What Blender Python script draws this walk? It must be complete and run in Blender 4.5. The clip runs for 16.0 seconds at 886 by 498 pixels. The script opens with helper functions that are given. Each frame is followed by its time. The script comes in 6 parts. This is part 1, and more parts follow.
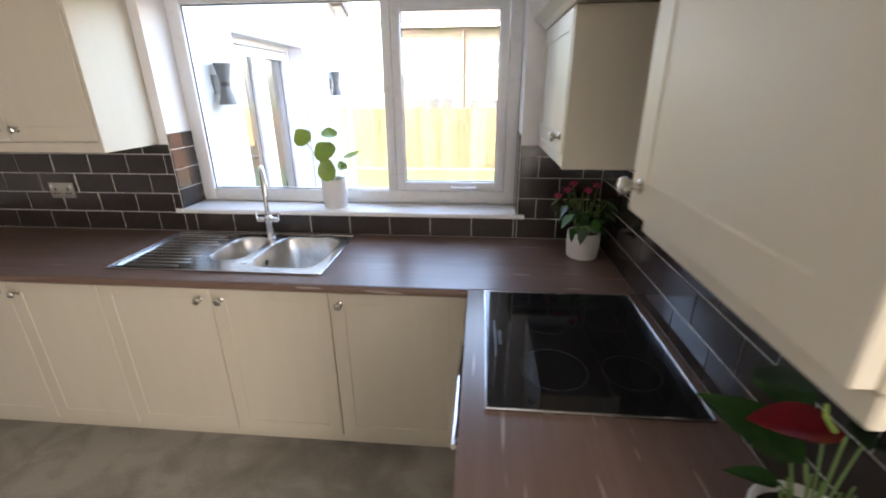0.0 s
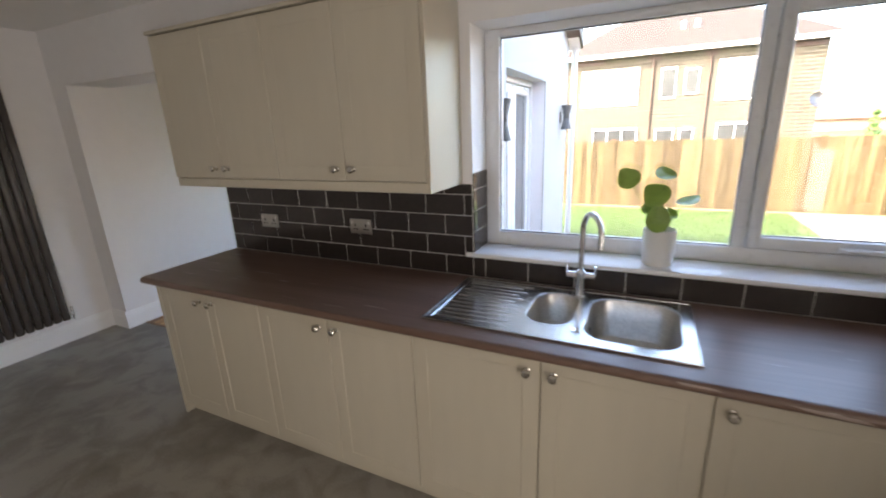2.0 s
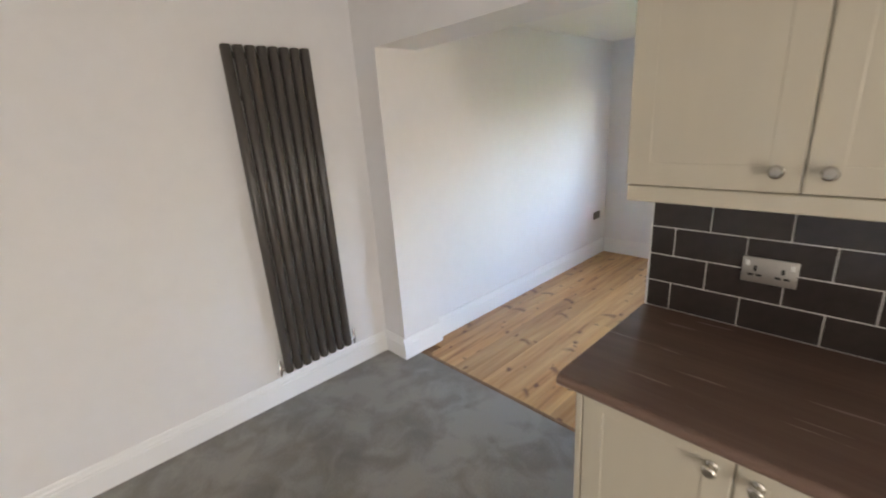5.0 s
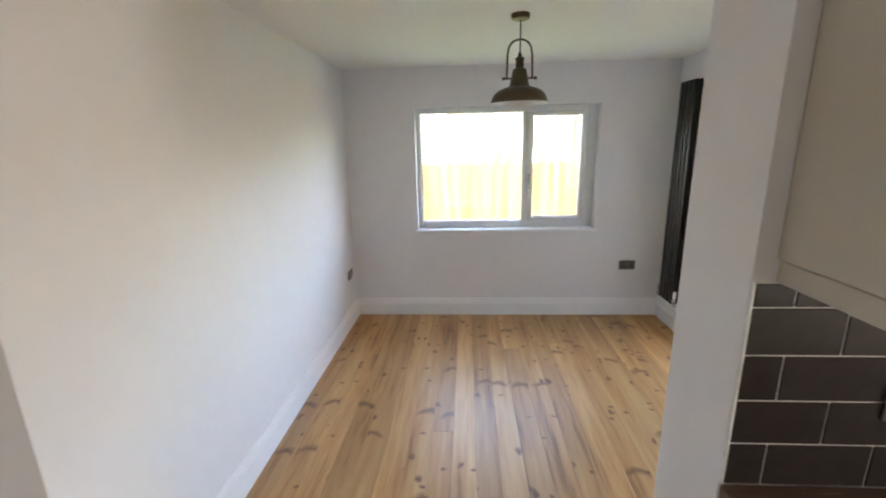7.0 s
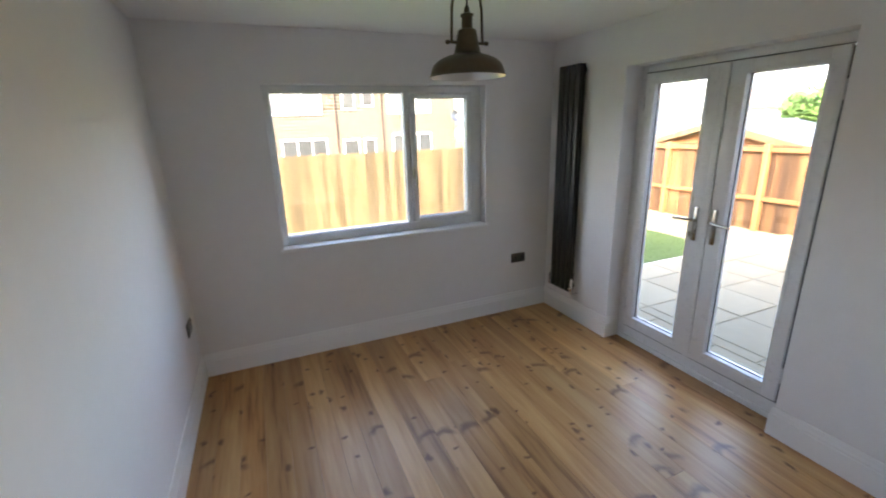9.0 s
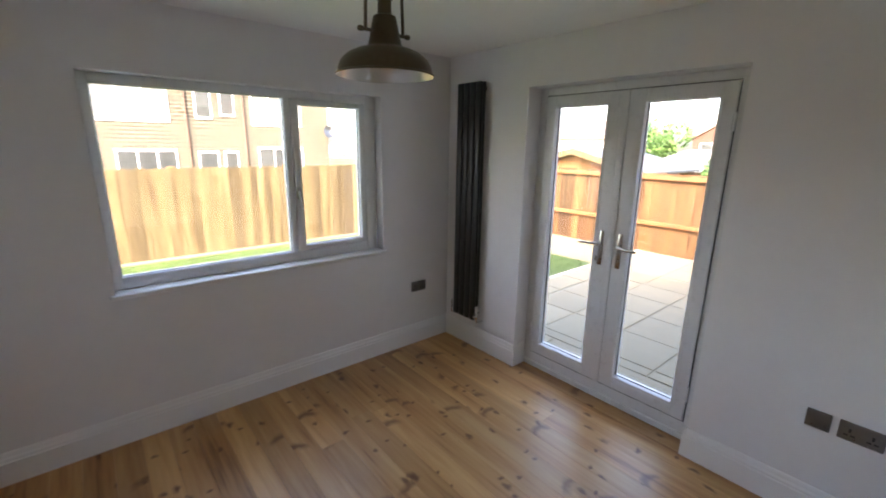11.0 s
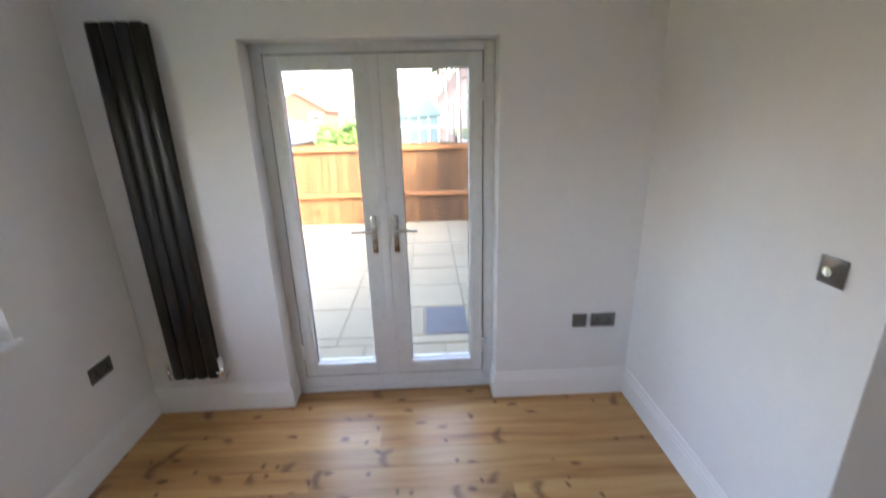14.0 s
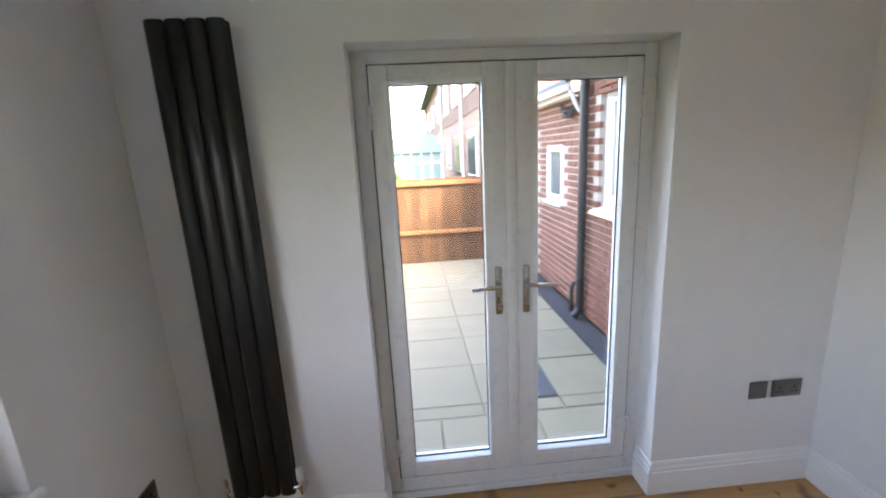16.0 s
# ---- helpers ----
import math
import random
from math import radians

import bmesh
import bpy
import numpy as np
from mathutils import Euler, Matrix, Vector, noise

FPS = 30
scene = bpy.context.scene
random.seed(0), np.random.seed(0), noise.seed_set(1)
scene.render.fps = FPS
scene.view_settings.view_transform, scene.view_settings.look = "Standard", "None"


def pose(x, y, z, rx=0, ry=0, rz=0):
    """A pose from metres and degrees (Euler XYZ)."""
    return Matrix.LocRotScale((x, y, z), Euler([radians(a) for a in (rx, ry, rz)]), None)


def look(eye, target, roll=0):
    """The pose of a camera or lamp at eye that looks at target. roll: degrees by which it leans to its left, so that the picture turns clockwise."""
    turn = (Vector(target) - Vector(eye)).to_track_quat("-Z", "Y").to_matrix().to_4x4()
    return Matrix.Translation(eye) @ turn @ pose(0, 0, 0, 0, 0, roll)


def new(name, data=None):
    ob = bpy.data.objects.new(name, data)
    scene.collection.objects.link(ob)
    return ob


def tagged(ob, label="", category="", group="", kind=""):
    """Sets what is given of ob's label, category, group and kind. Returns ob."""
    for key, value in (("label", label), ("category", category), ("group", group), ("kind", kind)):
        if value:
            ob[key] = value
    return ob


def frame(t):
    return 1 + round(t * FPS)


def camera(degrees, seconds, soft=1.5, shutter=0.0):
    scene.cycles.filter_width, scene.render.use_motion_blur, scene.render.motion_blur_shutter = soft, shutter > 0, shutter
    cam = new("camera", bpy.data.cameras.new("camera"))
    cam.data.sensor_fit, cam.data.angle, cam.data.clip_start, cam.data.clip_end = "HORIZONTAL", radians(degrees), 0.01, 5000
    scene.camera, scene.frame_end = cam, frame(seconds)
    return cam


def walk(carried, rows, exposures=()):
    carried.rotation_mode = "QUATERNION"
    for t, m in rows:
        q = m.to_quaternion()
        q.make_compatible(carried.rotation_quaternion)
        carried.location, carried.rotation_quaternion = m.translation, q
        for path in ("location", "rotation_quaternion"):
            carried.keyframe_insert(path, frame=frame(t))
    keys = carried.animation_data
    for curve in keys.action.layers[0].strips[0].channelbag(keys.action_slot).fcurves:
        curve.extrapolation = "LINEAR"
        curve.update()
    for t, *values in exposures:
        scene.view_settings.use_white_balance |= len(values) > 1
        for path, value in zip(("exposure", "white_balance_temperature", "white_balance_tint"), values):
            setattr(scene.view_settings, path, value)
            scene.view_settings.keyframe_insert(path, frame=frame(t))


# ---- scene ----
cam = camera(93.0, 16.0, soft=1.9, shutter=0.4)
PATH = [
    (0, (5.089, -2.121, 1.648), (4.922, -0.259, 0.938), -0.4),
    (0.5, (4.823, -2.137, 1.657), (4.652, -0.274, 0.951), -2.7),
    (1, (4.61, -2.142, 1.644), (4.091, -0.339, 0.95), -4.1),
    (1.5, (4.443, -2.068, 1.616), (3.721, -0.308, 0.999), -2.7),
    (2, (4.218, -1.915, 1.656), (3.375, -0.187, 1.104), -2.3),
    (2.5, (3.925, -1.859, 1.653), (2.984, -0.184, 1.096), -4.0),
    (3, (3.576, -1.911, 1.66), (2.302, -0.49, 1.064), -5.5),
    (3.2, (3.459, -1.906, 1.67), (1.94, -0.758, 1.058), -5.8),
    (5.5, (1.909, -1.437, 1.654), (0.632, -0.013, 1.068), -2.5),
    (6, (1.565, -1.242, 1.647), (0.704, 0.463, 1.052), -2.8),
    (6.5, (1.319, -1.041, 1.646), (0.907, 0.851, 1.146), -2.1),
    (7, (1.122, -0.823, 1.67), (1.003, 1.114, 1.184), -1.3),
    (7.5, (0.863, -0.628, 1.659), (1.079, 1.224, 0.937), -2.5),
    (8, (0.717, -0.407, 1.657), (1.032, 1.383, 0.823), -2.9),
    (8.5, (0.649, -0.175, 1.666), (1.131, 1.677, 1.086), -2.3),
    (9, (0.569, -0.006, 1.687), (1.314, 1.764, 1.127), -1.8),
    (11.5, (0.632, 0.631, 1.666), (2.077, 1.943, 1.234), -0.32),
    (12, (0.653, 0.912, 1.672), (2.34, 1.906, 1.265), -2.45),
    (12.5, (0.704, 1.188, 1.669), (2.566, 1.774, 1.236), -2.3),
    (13, (0.773, 1.323, 1.682), (2.689, 1.641, 1.204), -1.45),
    (13.5, (0.777, 1.372, 1.684), (2.545, 1.455, 0.753), -2.4),
    (14, (0.744, 1.463, 1.682), (2.649, 1.401, 1.075), -1.5),
    (14.5, (0.742, 1.586, 1.688), (2.719, 1.726, 1.413), -2.25),
    (15, (0.88, 1.723, 1.661), (2.825, 1.986, 1.273), -2.61),
    (15.5, (1.127, 1.928, 1.671), (3.077, 2.043, 1.246), -1.77),
    (16, (1.326, 2.14, 1.652), (3.27, 2.001, 1.201), -2.9),
]
EXPOSURES = [(0.0, 4.78, 7000, 13), (0.5, 4.78, 7000, 13), (1.0, 4.7, 7000, 13), (2.0, 4.12, 7100, 13), (3.0, 4.25, 7000, 13), (5.5, 5.22, 7200, 11), (6.0, 5.15, 7300, 11), (7.0, 5.05, 7300, 12), (7.5, 4.87, 7300, 12), (9.0, 4.23, 7100, 12), (11.5, 4.03, 7300, 15), (12.5, 4.06, 7200, 15), (13.0, 4.33, 7200, 15), (13.5, 4.54, 7300, 15), (14.5, 4.56, 7200, 14), (15.0, 4.38, 7200, 14), (16.0, 4.48, 7200, 14)]
walk(cam, [(t, look(eye, target, roll)) for t, eye, target, roll in PATH], EXPOSURES)

# ---------- world, sun, exposure ----------
SUN_ELEV, SUN_AZ = 40.0, 52.0      # a hazy sun behind the house; its light travels towards +y and +x
world = bpy.data.worlds.new("sky")
scene.world = world
world.use_nodes = True
wn = world.node_tree.nodes
sky = wn.new("ShaderNodeTexSky")
sky.sky_type = 'NISHITA'
sky.sun_disc = False
sky.sun_elevation = radians(SUN_ELEV)
sky.sun_rotation = radians(180 + SUN_AZ)
sky.dust_density = 4.0
wn["Background"].inputs[1].default_value = 0.15
world.node_tree.links.new(sky.outputs[0], wn["Background"].inputs[0])

sun = new("sun", bpy.data.lights.new("sun", 'SUN'))
sun.data.energy = 0.6
sun.data.angle = radians(6)
sun.data.color = (1.0, 0.93, 0.83)
sd = Vector((math.sin(radians(SUN_AZ)) * math.cos(radians(SUN_ELEV)), math.cos(radians(SUN_AZ)) * math.cos(radians(SUN_ELEV)), -math.sin(radians(SUN_ELEV))))
sun.matrix_world = Matrix.Translation((0, -10, 20)) @ sd.to_track_quat("-Z", "Y").to_matrix().to_4x4()

# added fill lamp behind the walker, in an unseen opening, to brighten the kitchen
fill_lamp = new("unseen_kitchen_fill", bpy.data.lights.new("unseen_kitchen_fill", 'AREA'))
fill_lamp.data.shape, fill_lamp.data.size, fill_lamp.data.size_y = 'RECTANGLE', 0.82, 1.92
fill_lamp.data.energy = 2.5
fill_lamp.data.color = (1.0, 0.95, 0.89)
fill_lamp.matrix_world = pose(5.78, -2.98, 1.0, 90, 0, 90)

# ---------- materials ----------


def mat(name, colour, rough=0.5, metal=0.0, scale=0.0, vary=0.15, bump=0.0, bump_scale=200.0, stretch=(1, 1, 1), spec=0.5, per_object=0.0, coat=0.0):
    """A plain surface: colour broken up at two scales, fine relief."""
    m = bpy.data.materials.new(name)
    m.use_nodes = True
    nt = m.node_tree
    n, lk = nt.nodes, nt.links
    b = n["Principled BSDF"]
    b.inputs["Base Color"].default_value = (*colour, 1)
    b.inputs["Roughness"].default_value = rough
    b.inputs["Metallic"].default_value = metal
    b.inputs["Specular IOR Level"].default_value = spec
    b.inputs["Coat Weight"].default_value = coat
    tc = n.new("ShaderNodeTexCoord")
    mp = n.new("ShaderNodeMapping")
    mp.inputs["Scale"].default_value = stretch
    lk.new(tc.outputs["Object"], mp.inputs[0])
    if scale:
        big, small = n.new("ShaderNodeTexNoise"), n.new("ShaderNodeTexNoise")
        big.inputs["Scale"].default_value, small.inputs["Scale"].default_value = scale, scale * 9
        big.inputs["Detail"].default_value = small.inputs["Detail"].default_value = 4
        lk.new(mp.outputs[0], big.inputs[0]), lk.new(mp.outputs[0], small.inputs[0])
        add = n.new("ShaderNodeMath")
        add.operation = 'ADD'
        lk.new(big.outputs[0], add.inputs[0]), lk.new(small.outputs[0], add.inputs[1])
        last = add.outputs[0]
        if per_object:
            oi = n.new("ShaderNodeObjectInfo")
            ma = n.new("ShaderNodeMath")
            ma.operation = 'MULTIPLY_ADD'
            ma.inputs[1].default_value = per_object
            lk.new(oi.outputs["Random"], ma.inputs[0]), lk.new(last, ma.inputs[2])
            last = ma.outputs[0]
        ramp = n.new("ShaderNodeMapRange")
        ramp.inputs[1].default_value, ramp.inputs[2].default_value = 0.6, 1.4 + per_object
        ramp.inputs[3].default_value, ramp.inputs[4].default_value = 1 - vary, 1 + vary
        lk.new(last, ramp.inputs[0])
        mx = n.new("ShaderNodeVectorMath")
        mx.operation = 'SCALE'
        mx.inputs[0].default_value = colour
        lk.new(ramp.outputs[0], mx.inputs["Scale"])
        lk.new(mx.outputs[0], b.inputs["Base Color"])
        rr = n.new("ShaderNodeMapRange")
        rr.inputs[1].default_value, rr.inputs[2].default_value = 0.3, 0.7
        rr.inputs[3].default_value, rr.inputs[4].default_value = rough * 0.85, min(1, rough * 1.15)
        lk.new(small.outputs[0], rr.inputs[0]), lk.new(rr.outputs[0], b.inputs["Roughness"])
    if bump:
        bn, bt = n.new("ShaderNodeBump"), n.new("ShaderNodeTexNoise")
        bt.inputs["Scale"].default_value, bt.inputs["Detail"].default_value = bump_scale, 5
        bn.inputs["Strength"].default_value, bn.inputs["Distance"].default_value = bump, 0.01
        lk.new(mp.outputs[0], bt.inputs[0]), lk.new(bt.outputs[0], bn.inputs["Height"]), lk.new(bn.outputs[0], b.inputs["Normal"])
    return m


def ramp_stops(node, stops):
    el = node.color_ramp.elements
    while len(el) < len(stops):
        el.new(0.5)
    for e, (p, c) in zip(el, stops):
        e.position, e.color = p, (*c, 1)


def wood_mat(name, stops, rough, along, ring=5.0, grain=40.0, knots=False, streaks=False, per_object=True, bump=0.05, coat=0.0, spread=(0.8, 1.15)):
    """Grain that runs along one axis, with knots where the timber is knotty."""
    m = bpy.data.materials.new(name)
    m.use_nodes = True
    nt = m.node_tree
    n, lk = nt.nodes, nt.links
    b = n["Principled BSDF"]
    b.inputs["Roughness"].default_value = rough
    b.inputs["Coat Weight"].default_value = coat
    b.inputs["Coat Roughness"].default_value = 0.30
    tc = n.new("ShaderNodeTexCoord")
    src = tc.outputs["Object"]
    if per_object:
        oi, cx = n.new("ShaderNodeObjectInfo"), n.new("ShaderNodeVectorMath")
        cx.operation = 'MULTIPLY_ADD'
        cx.inputs[1].default_value = (17.0, 31.0, 7.0)
        lk.new(oi.outputs["Random"], cx.inputs[0]), lk.new(src, cx.inputs[2])
        src = cx.outputs[0]
    sc = [1.0, 1.0, 1.0]
    sc[along] = 0.07
    mp = n.new("ShaderNodeMapping")
    mp.inputs["Scale"].default_value = sc
    lk.new(src, mp.inputs[0])
    big, fine = n.new("ShaderNodeTexNoise"), n.new("ShaderNodeTexNoise")
    big.inputs["Scale"].default_value, big.inputs["Detail"].default_value, big.inputs["Distortion"].default_value = ring, 3, 0.4
    fine.inputs["Scale"].default_value, fine.inputs["Detail"].default_value = grain, 6
    lk.new(mp.outputs[0], big.inputs[0]), lk.new(mp.outputs[0], fine.inputs[0])
    mix = n.new("ShaderNodeMath")
    mix.operation = 'MULTIPLY_ADD'
    mix.inputs[1].default_value = 0.45
    lk.new(fine.outputs[0], mix.inputs[0]), lk.new(big.outputs[0], mix.inputs[2])
    cr = n.new("ShaderNodeValToRGB")
    ramp_stops(cr, stops)
    lk.new(mix.outputs[0], cr.inputs[0])
    col = cr.outputs[0]
    if per_object:
        hv = n.new("ShaderNodeHueSaturation")
        mr = n.new("ShaderNodeMapRange")
        mr.inputs[3].default_value, mr.inputs[4].default_value = spread
        lk.new(oi.outputs["Random"], mr.inputs[0]), lk.new(mr.outputs[0], hv.inputs["Value"]), lk.new(col, hv.inputs["Color"])
        col = hv.outputs[0]
    if streaks:
        sp2, st, sr, sm = n.new("ShaderNodeMapping"), n.new("ShaderNodeTexNoise"), n.new("ShaderNodeMapRange"), n.new("ShaderNodeMixRGB")
        s3 = [13.0, 13.0, 13.0]
        s3[along] = 0.9
        sp2.inputs["Scale"].default_value = s3
        st.inputs["Scale"].default_value, st.inputs["Detail"].default_value, st.inputs["Distortion"].default_value = 3.2, 3, 0.25
        lk.new(src, sp2.inputs[0]), lk.new(sp2.outputs[0], st.inputs[0])
        sr.inputs[1].default_value, sr.inputs[2].default_value, sr.inputs[4].default_value = 0.665, 0.70, 0.75
        lk.new(st.outputs[0], sr.inputs[0]), lk.new(sr.outputs[0], sm.inputs[0]), lk.new(col, sm.inputs[1])
        sm.inputs[2].default_value = (0.40, 0.33, 0.30, 1)
        col = sm.outputs[0]
    if knots:
        warp, wv = n.new("ShaderNodeTexNoise"), n.new("ShaderNodeVectorMath")
        warp.inputs["Scale"].default_value = 14
        wv.operation = 'MULTIPLY_ADD'
        wv.inputs[1].default_value = (0.06, 0.05, 0.0)
        lk.new(src, warp.inputs[0]), lk.new(warp.outputs["Color"], wv.inputs[0]), lk.new(src, wv.inputs[2])
        for scl, r0, r1, stretch, crescent in ((2.3, 0.014, 0.09, (1.6, 0.95, 0.0), False), (3.4, 0.01, 0.07, (0.8, 1.2, 0.0), False), (2.3, 0.0, 0.0, (0.9, 0.7, 0.0), True)):
            kp, vo, kr, km = n.new("ShaderNodeMapping"), n.new("ShaderNodeTexVoronoi"), n.new("ShaderNodeMapRange"), n.new("ShaderNodeMixRGB")
            kp.inputs["Scale"].default_value = stretch
            kp.inputs["Location"].default_value = (scl, scl * 3, 0)
            vo.voronoi_dimensions = '2D'
            vo.inputs["Scale"].default_value = scl
            lk.new(wv.outputs[0], kp.inputs[0]), lk.new(kp.outputs[0], vo.inputs[0])
            kr.interpolation_type = 'SMOOTHSTEP'
            kr.inputs[1].default_value, kr.inputs[2].default_value = r0, r1
            kr.inputs[3].default_value, kr.inputs[4].default_value = 0.72 if crescent else 0.84, 0.0
            lk.new(vo.outputs["Distance"], kr.inputs[0])
            fac = kr.outputs[0]
            if crescent:
                # a thin arc: one side of a ring round the cell's middle
                off, ab = n.new("ShaderNodeMath"), n.new("ShaderNodeMath")
                off.operation, ab.operation = 'SUBTRACT', 'ABSOLUTE'
                off.inputs[1].default_value = 0.15
                lk.new(vo.outputs["Distance"], off.inputs[0]), lk.new(off.outputs[0], ab.inputs[0]), lk.new(ab.outputs[0], kr.inputs[0])
                kr.inputs[1].default_value, kr.inputs[2].default_value = 0.0, 0.066
                sp, dy, side = n.new("ShaderNodeVectorMath"), n.new("ShaderNodeSeparateXYZ"), n.new("ShaderNodeMapRange")
                sp.operation = 'SUBTRACT'
                sc2 = n.new("ShaderNodeVectorMath")
                sc2.operation = 'SCALE'
                sc2.inputs["Scale"].default_value = scl
                lk.new(kp.outputs[0], sc2.inputs[0])
                lk.new(sc2.outputs[0], sp.inputs[0])
                ps = n.new("ShaderNodeVectorMath")
                ps.operation = 'SCALE'
                ps.inputs["Scale"].default_value = scl
                lk.new(vo.outputs["Position"], ps.inputs[0]), lk.new(ps.outputs[0], sp.inputs[1]), lk.new(sp.outputs[0], dy.inputs[0])
                side.inputs[1].default_value, side.inputs[2].default_value = 0.05, 0.12
                lk.new(dy.outputs[1], side.inputs[0])
                mu = n.new("ShaderNodeMath")
                mu.operation = 'MULTIPLY'
                lk.new(kr.outputs[0], mu.inputs[0]), lk.new(side.outputs[0], mu.inputs[1])
                fac = mu.outputs[0]
            lk.new(fac, km.inputs[0]), lk.new(col, km.inputs[1])
            km.inputs[2].default_value = (0.135, 0.046, 0.013, 1)
            col = km.outputs[0]
    lk.new(col, b.inputs["Base Color"])
    bn = n.new("ShaderNodeBump")
    bn.inputs["Strength"].default_value, bn.inputs["Distance"].default_value = bump, 0.01
    lk.new(fine.outputs[0], bn.inputs["Height"]), lk.new(bn.outputs[0], b.inputs["Normal"])
    return m


def vinyl_mat():
    m = bpy.data.materials.new("vinyl_stone")
    m.use_nodes = True
    n, lk = m.node_tree.nodes, m.node_tree.links
    b = n["Principled BSDF"]
    tc = n.new("ShaderNodeTexCoord")
    a, c, d = (n.new("ShaderNodeTexNoise") for _ in range(3))
    for node, s, dist in ((a, 1.7, 0.6), (c, 6.0, 0.7), (d, 90, 0)):
        node.inputs["Scale"].default_value, node.inputs["Detail"].default_value, node.inputs["Distortion"].default_value = s, 6, dist
        lk.new(tc.outputs["Object"], node.inputs[0])
    s1, s2 = n.new("ShaderNodeMath"), n.new("ShaderNodeMath")
    s1.operation = s2.operation = 'MULTIPLY_ADD'
    s1.inputs[1].default_value, s2.inputs[1].default_value = 0.8, 0.25
    lk.new(c.outputs[0], s1.inputs[0]), lk.new(a.outputs[0], s1.inputs[2])
    lk.new(d.outputs[0], s2.inputs[0]), lk.new(s1.outputs[0], s2.inputs[2])
    cr = n.new("ShaderNodeValToRGB")
    ramp_stops(cr, ((0.62, (0.165, 0.150, 0.132)), (0.84, (0.228, 0.210, 0.187)), (1.0, (0.31, 0.29, 0.262))))
    mr = n.new("ShaderNodeMath")
    mr.operation = 'MULTIPLY'
    mr.inputs[1].default_value = 0.88
    lk.new(s2.outputs[0], mr.inputs[0]), lk.new(mr.outputs[0], cr.inputs[0]), lk.new(cr.outputs[0], b.inputs["Base Color"])
    b.inputs["Roughness"].default_value = 0.42
    bn = n.new("ShaderNodeBump")
    bn.inputs["Strength"].default_value, bn.inputs["Distance"].default_value = 0.05, 0.004
    lk.new(s1.outputs[0], bn.inputs["Height"]), lk.new(bn.outputs[0], b.inputs["Normal"])
    return m


def glass_mat(name, tint=(1, 1, 1)):
    """Clear glass: see-through, with gloss that rises towards grazing angles on either face."""
    m = bpy.data.materials.new(name)
    m.use_nodes = True
    n, lk = m.node_tree.nodes, m.node_tree.links
    n.remove(n["Principled BSDF"])
    t, g, mx, f = n.new("ShaderNodeBsdfTransparent"), n.new("ShaderNodeBsdfGlossy"), n.new("ShaderNodeMixShader"), n.new("ShaderNodeLayerWeight")
    pw, ad = n.new("ShaderNodeMath"), n.new("ShaderNodeMath")
    pw.operation, ad.operation = 'POWER', 'MULTIPLY_ADD'
    pw.inputs[1].default_value = 4.0
    ad.inputs[1].default_value, ad.inputs[2].default_value = 0.9, 0.04
    f.inputs[0].default_value = 0.5
    t.inputs[0].default_value = (*tint, 1)
    g.inputs["Roughness"].default_value = 0.01
    lk.new(f.outputs["Facing"], pw.inputs[0]), lk.new(pw.outputs[0], ad.inputs[0]), lk.new(ad.outputs[0], mx.inputs[0])
    lk.new(t.outputs[0], mx.inputs[1]), lk.new(g.outputs[0], mx.inputs[2])
    lk.new(mx.outputs[0], n["Material Output"].inputs[0])
    return m


def brick_mat(name, c1, c2, mortar, w=0.225, h=0.075, axis=0, mortar_size=0.011):
    """Far brickwork: courses with mortar joints and brick-to-brick colour."""
    m = bpy.data.materials.new(name)
    m.use_nodes = True
    n, lk = m.node_tree.nodes, m.node_tree.links
    b = n["Principled BSDF"]
    b.inputs["Roughness"].default_value = 0.9
    tc, sp, cb, br = n.new("ShaderNodeTexCoord"), n.new("ShaderNodeSeparateXYZ"), n.new("ShaderNodeCombineXYZ"), n.new("ShaderNodeTexBrick")
    lk.new(tc.outputs["Object"], sp.inputs[0]), lk.new(sp.outputs[axis], cb.inputs[0]), lk.new(sp.outputs[2], cb.inputs[1]), lk.new(cb.outputs[0], br.inputs[0])
    br.inputs["Color1"].default_value, br.inputs["Color2"].default_value, br.inputs["Mortar"].default_value = (*c1, 1), (*c2, 1), (*mortar, 1)
    br.inputs["Scale"].default_value = 1.0
    br.inputs["Brick Width"].default_value, br.inputs["Row Height"].default_value, br.inputs["Mortar Size"].default_value = w, h, mortar_size
    lk.new(br.outputs[0], b.inputs["Base Color"])
    bn = n.new("ShaderNodeBump")
    bn.inputs["Strength"].default_value, bn.inputs["Distance"].default_value = 0.6, 0.01
    bn.invert = True
    lk.new(br.outputs["Fac"], bn.inputs["Height"]), lk.new(bn.outputs[0], b.inputs["Normal"])
    return m


M_WALL = mat("wall_paint", (0.815, 0.805, 0.81), 0.75, scale=1.3, vary=0.025, bump=0.06, bump_scale=260)
M_CEIL = mat("ceiling_paint", (0.86, 0.85, 0.83), 0.85, scale=1.0, vary=0.02, bump=0.06, bump_scale=200)
M_TRIM = mat("gloss_white_trim", (0.88, 0.88, 0.88), 0.3, bump=0.01, bump_scale=60)
M_UPVC = mat("white_upvc", (0.75, 0.755, 0.76), 0.3, scale=3, vary=0.02)
M_GASKET = mat("black_gasket", (0.02, 0.02, 0.022), 0.6)
M_CREAM = mat("cream_cabinet", (0.53, 0.485, 0.395), 0.42, scale=2.2, vary=0.04, bump=0.03, bump_scale=120, stretch=(1, 1, 0.15))
M_CARC = mat("cream_carcass", (0.53, 0.485, 0.40), 0.5, scale=2.2, vary=0.04)
M_TILE = mat("dark_glazed_tile", (0.036, 0.029, 0.027), 0.13, scale=3, vary=0.3, bump=0.03, bump_scale=12, per_object=0.5, spec=0.5)
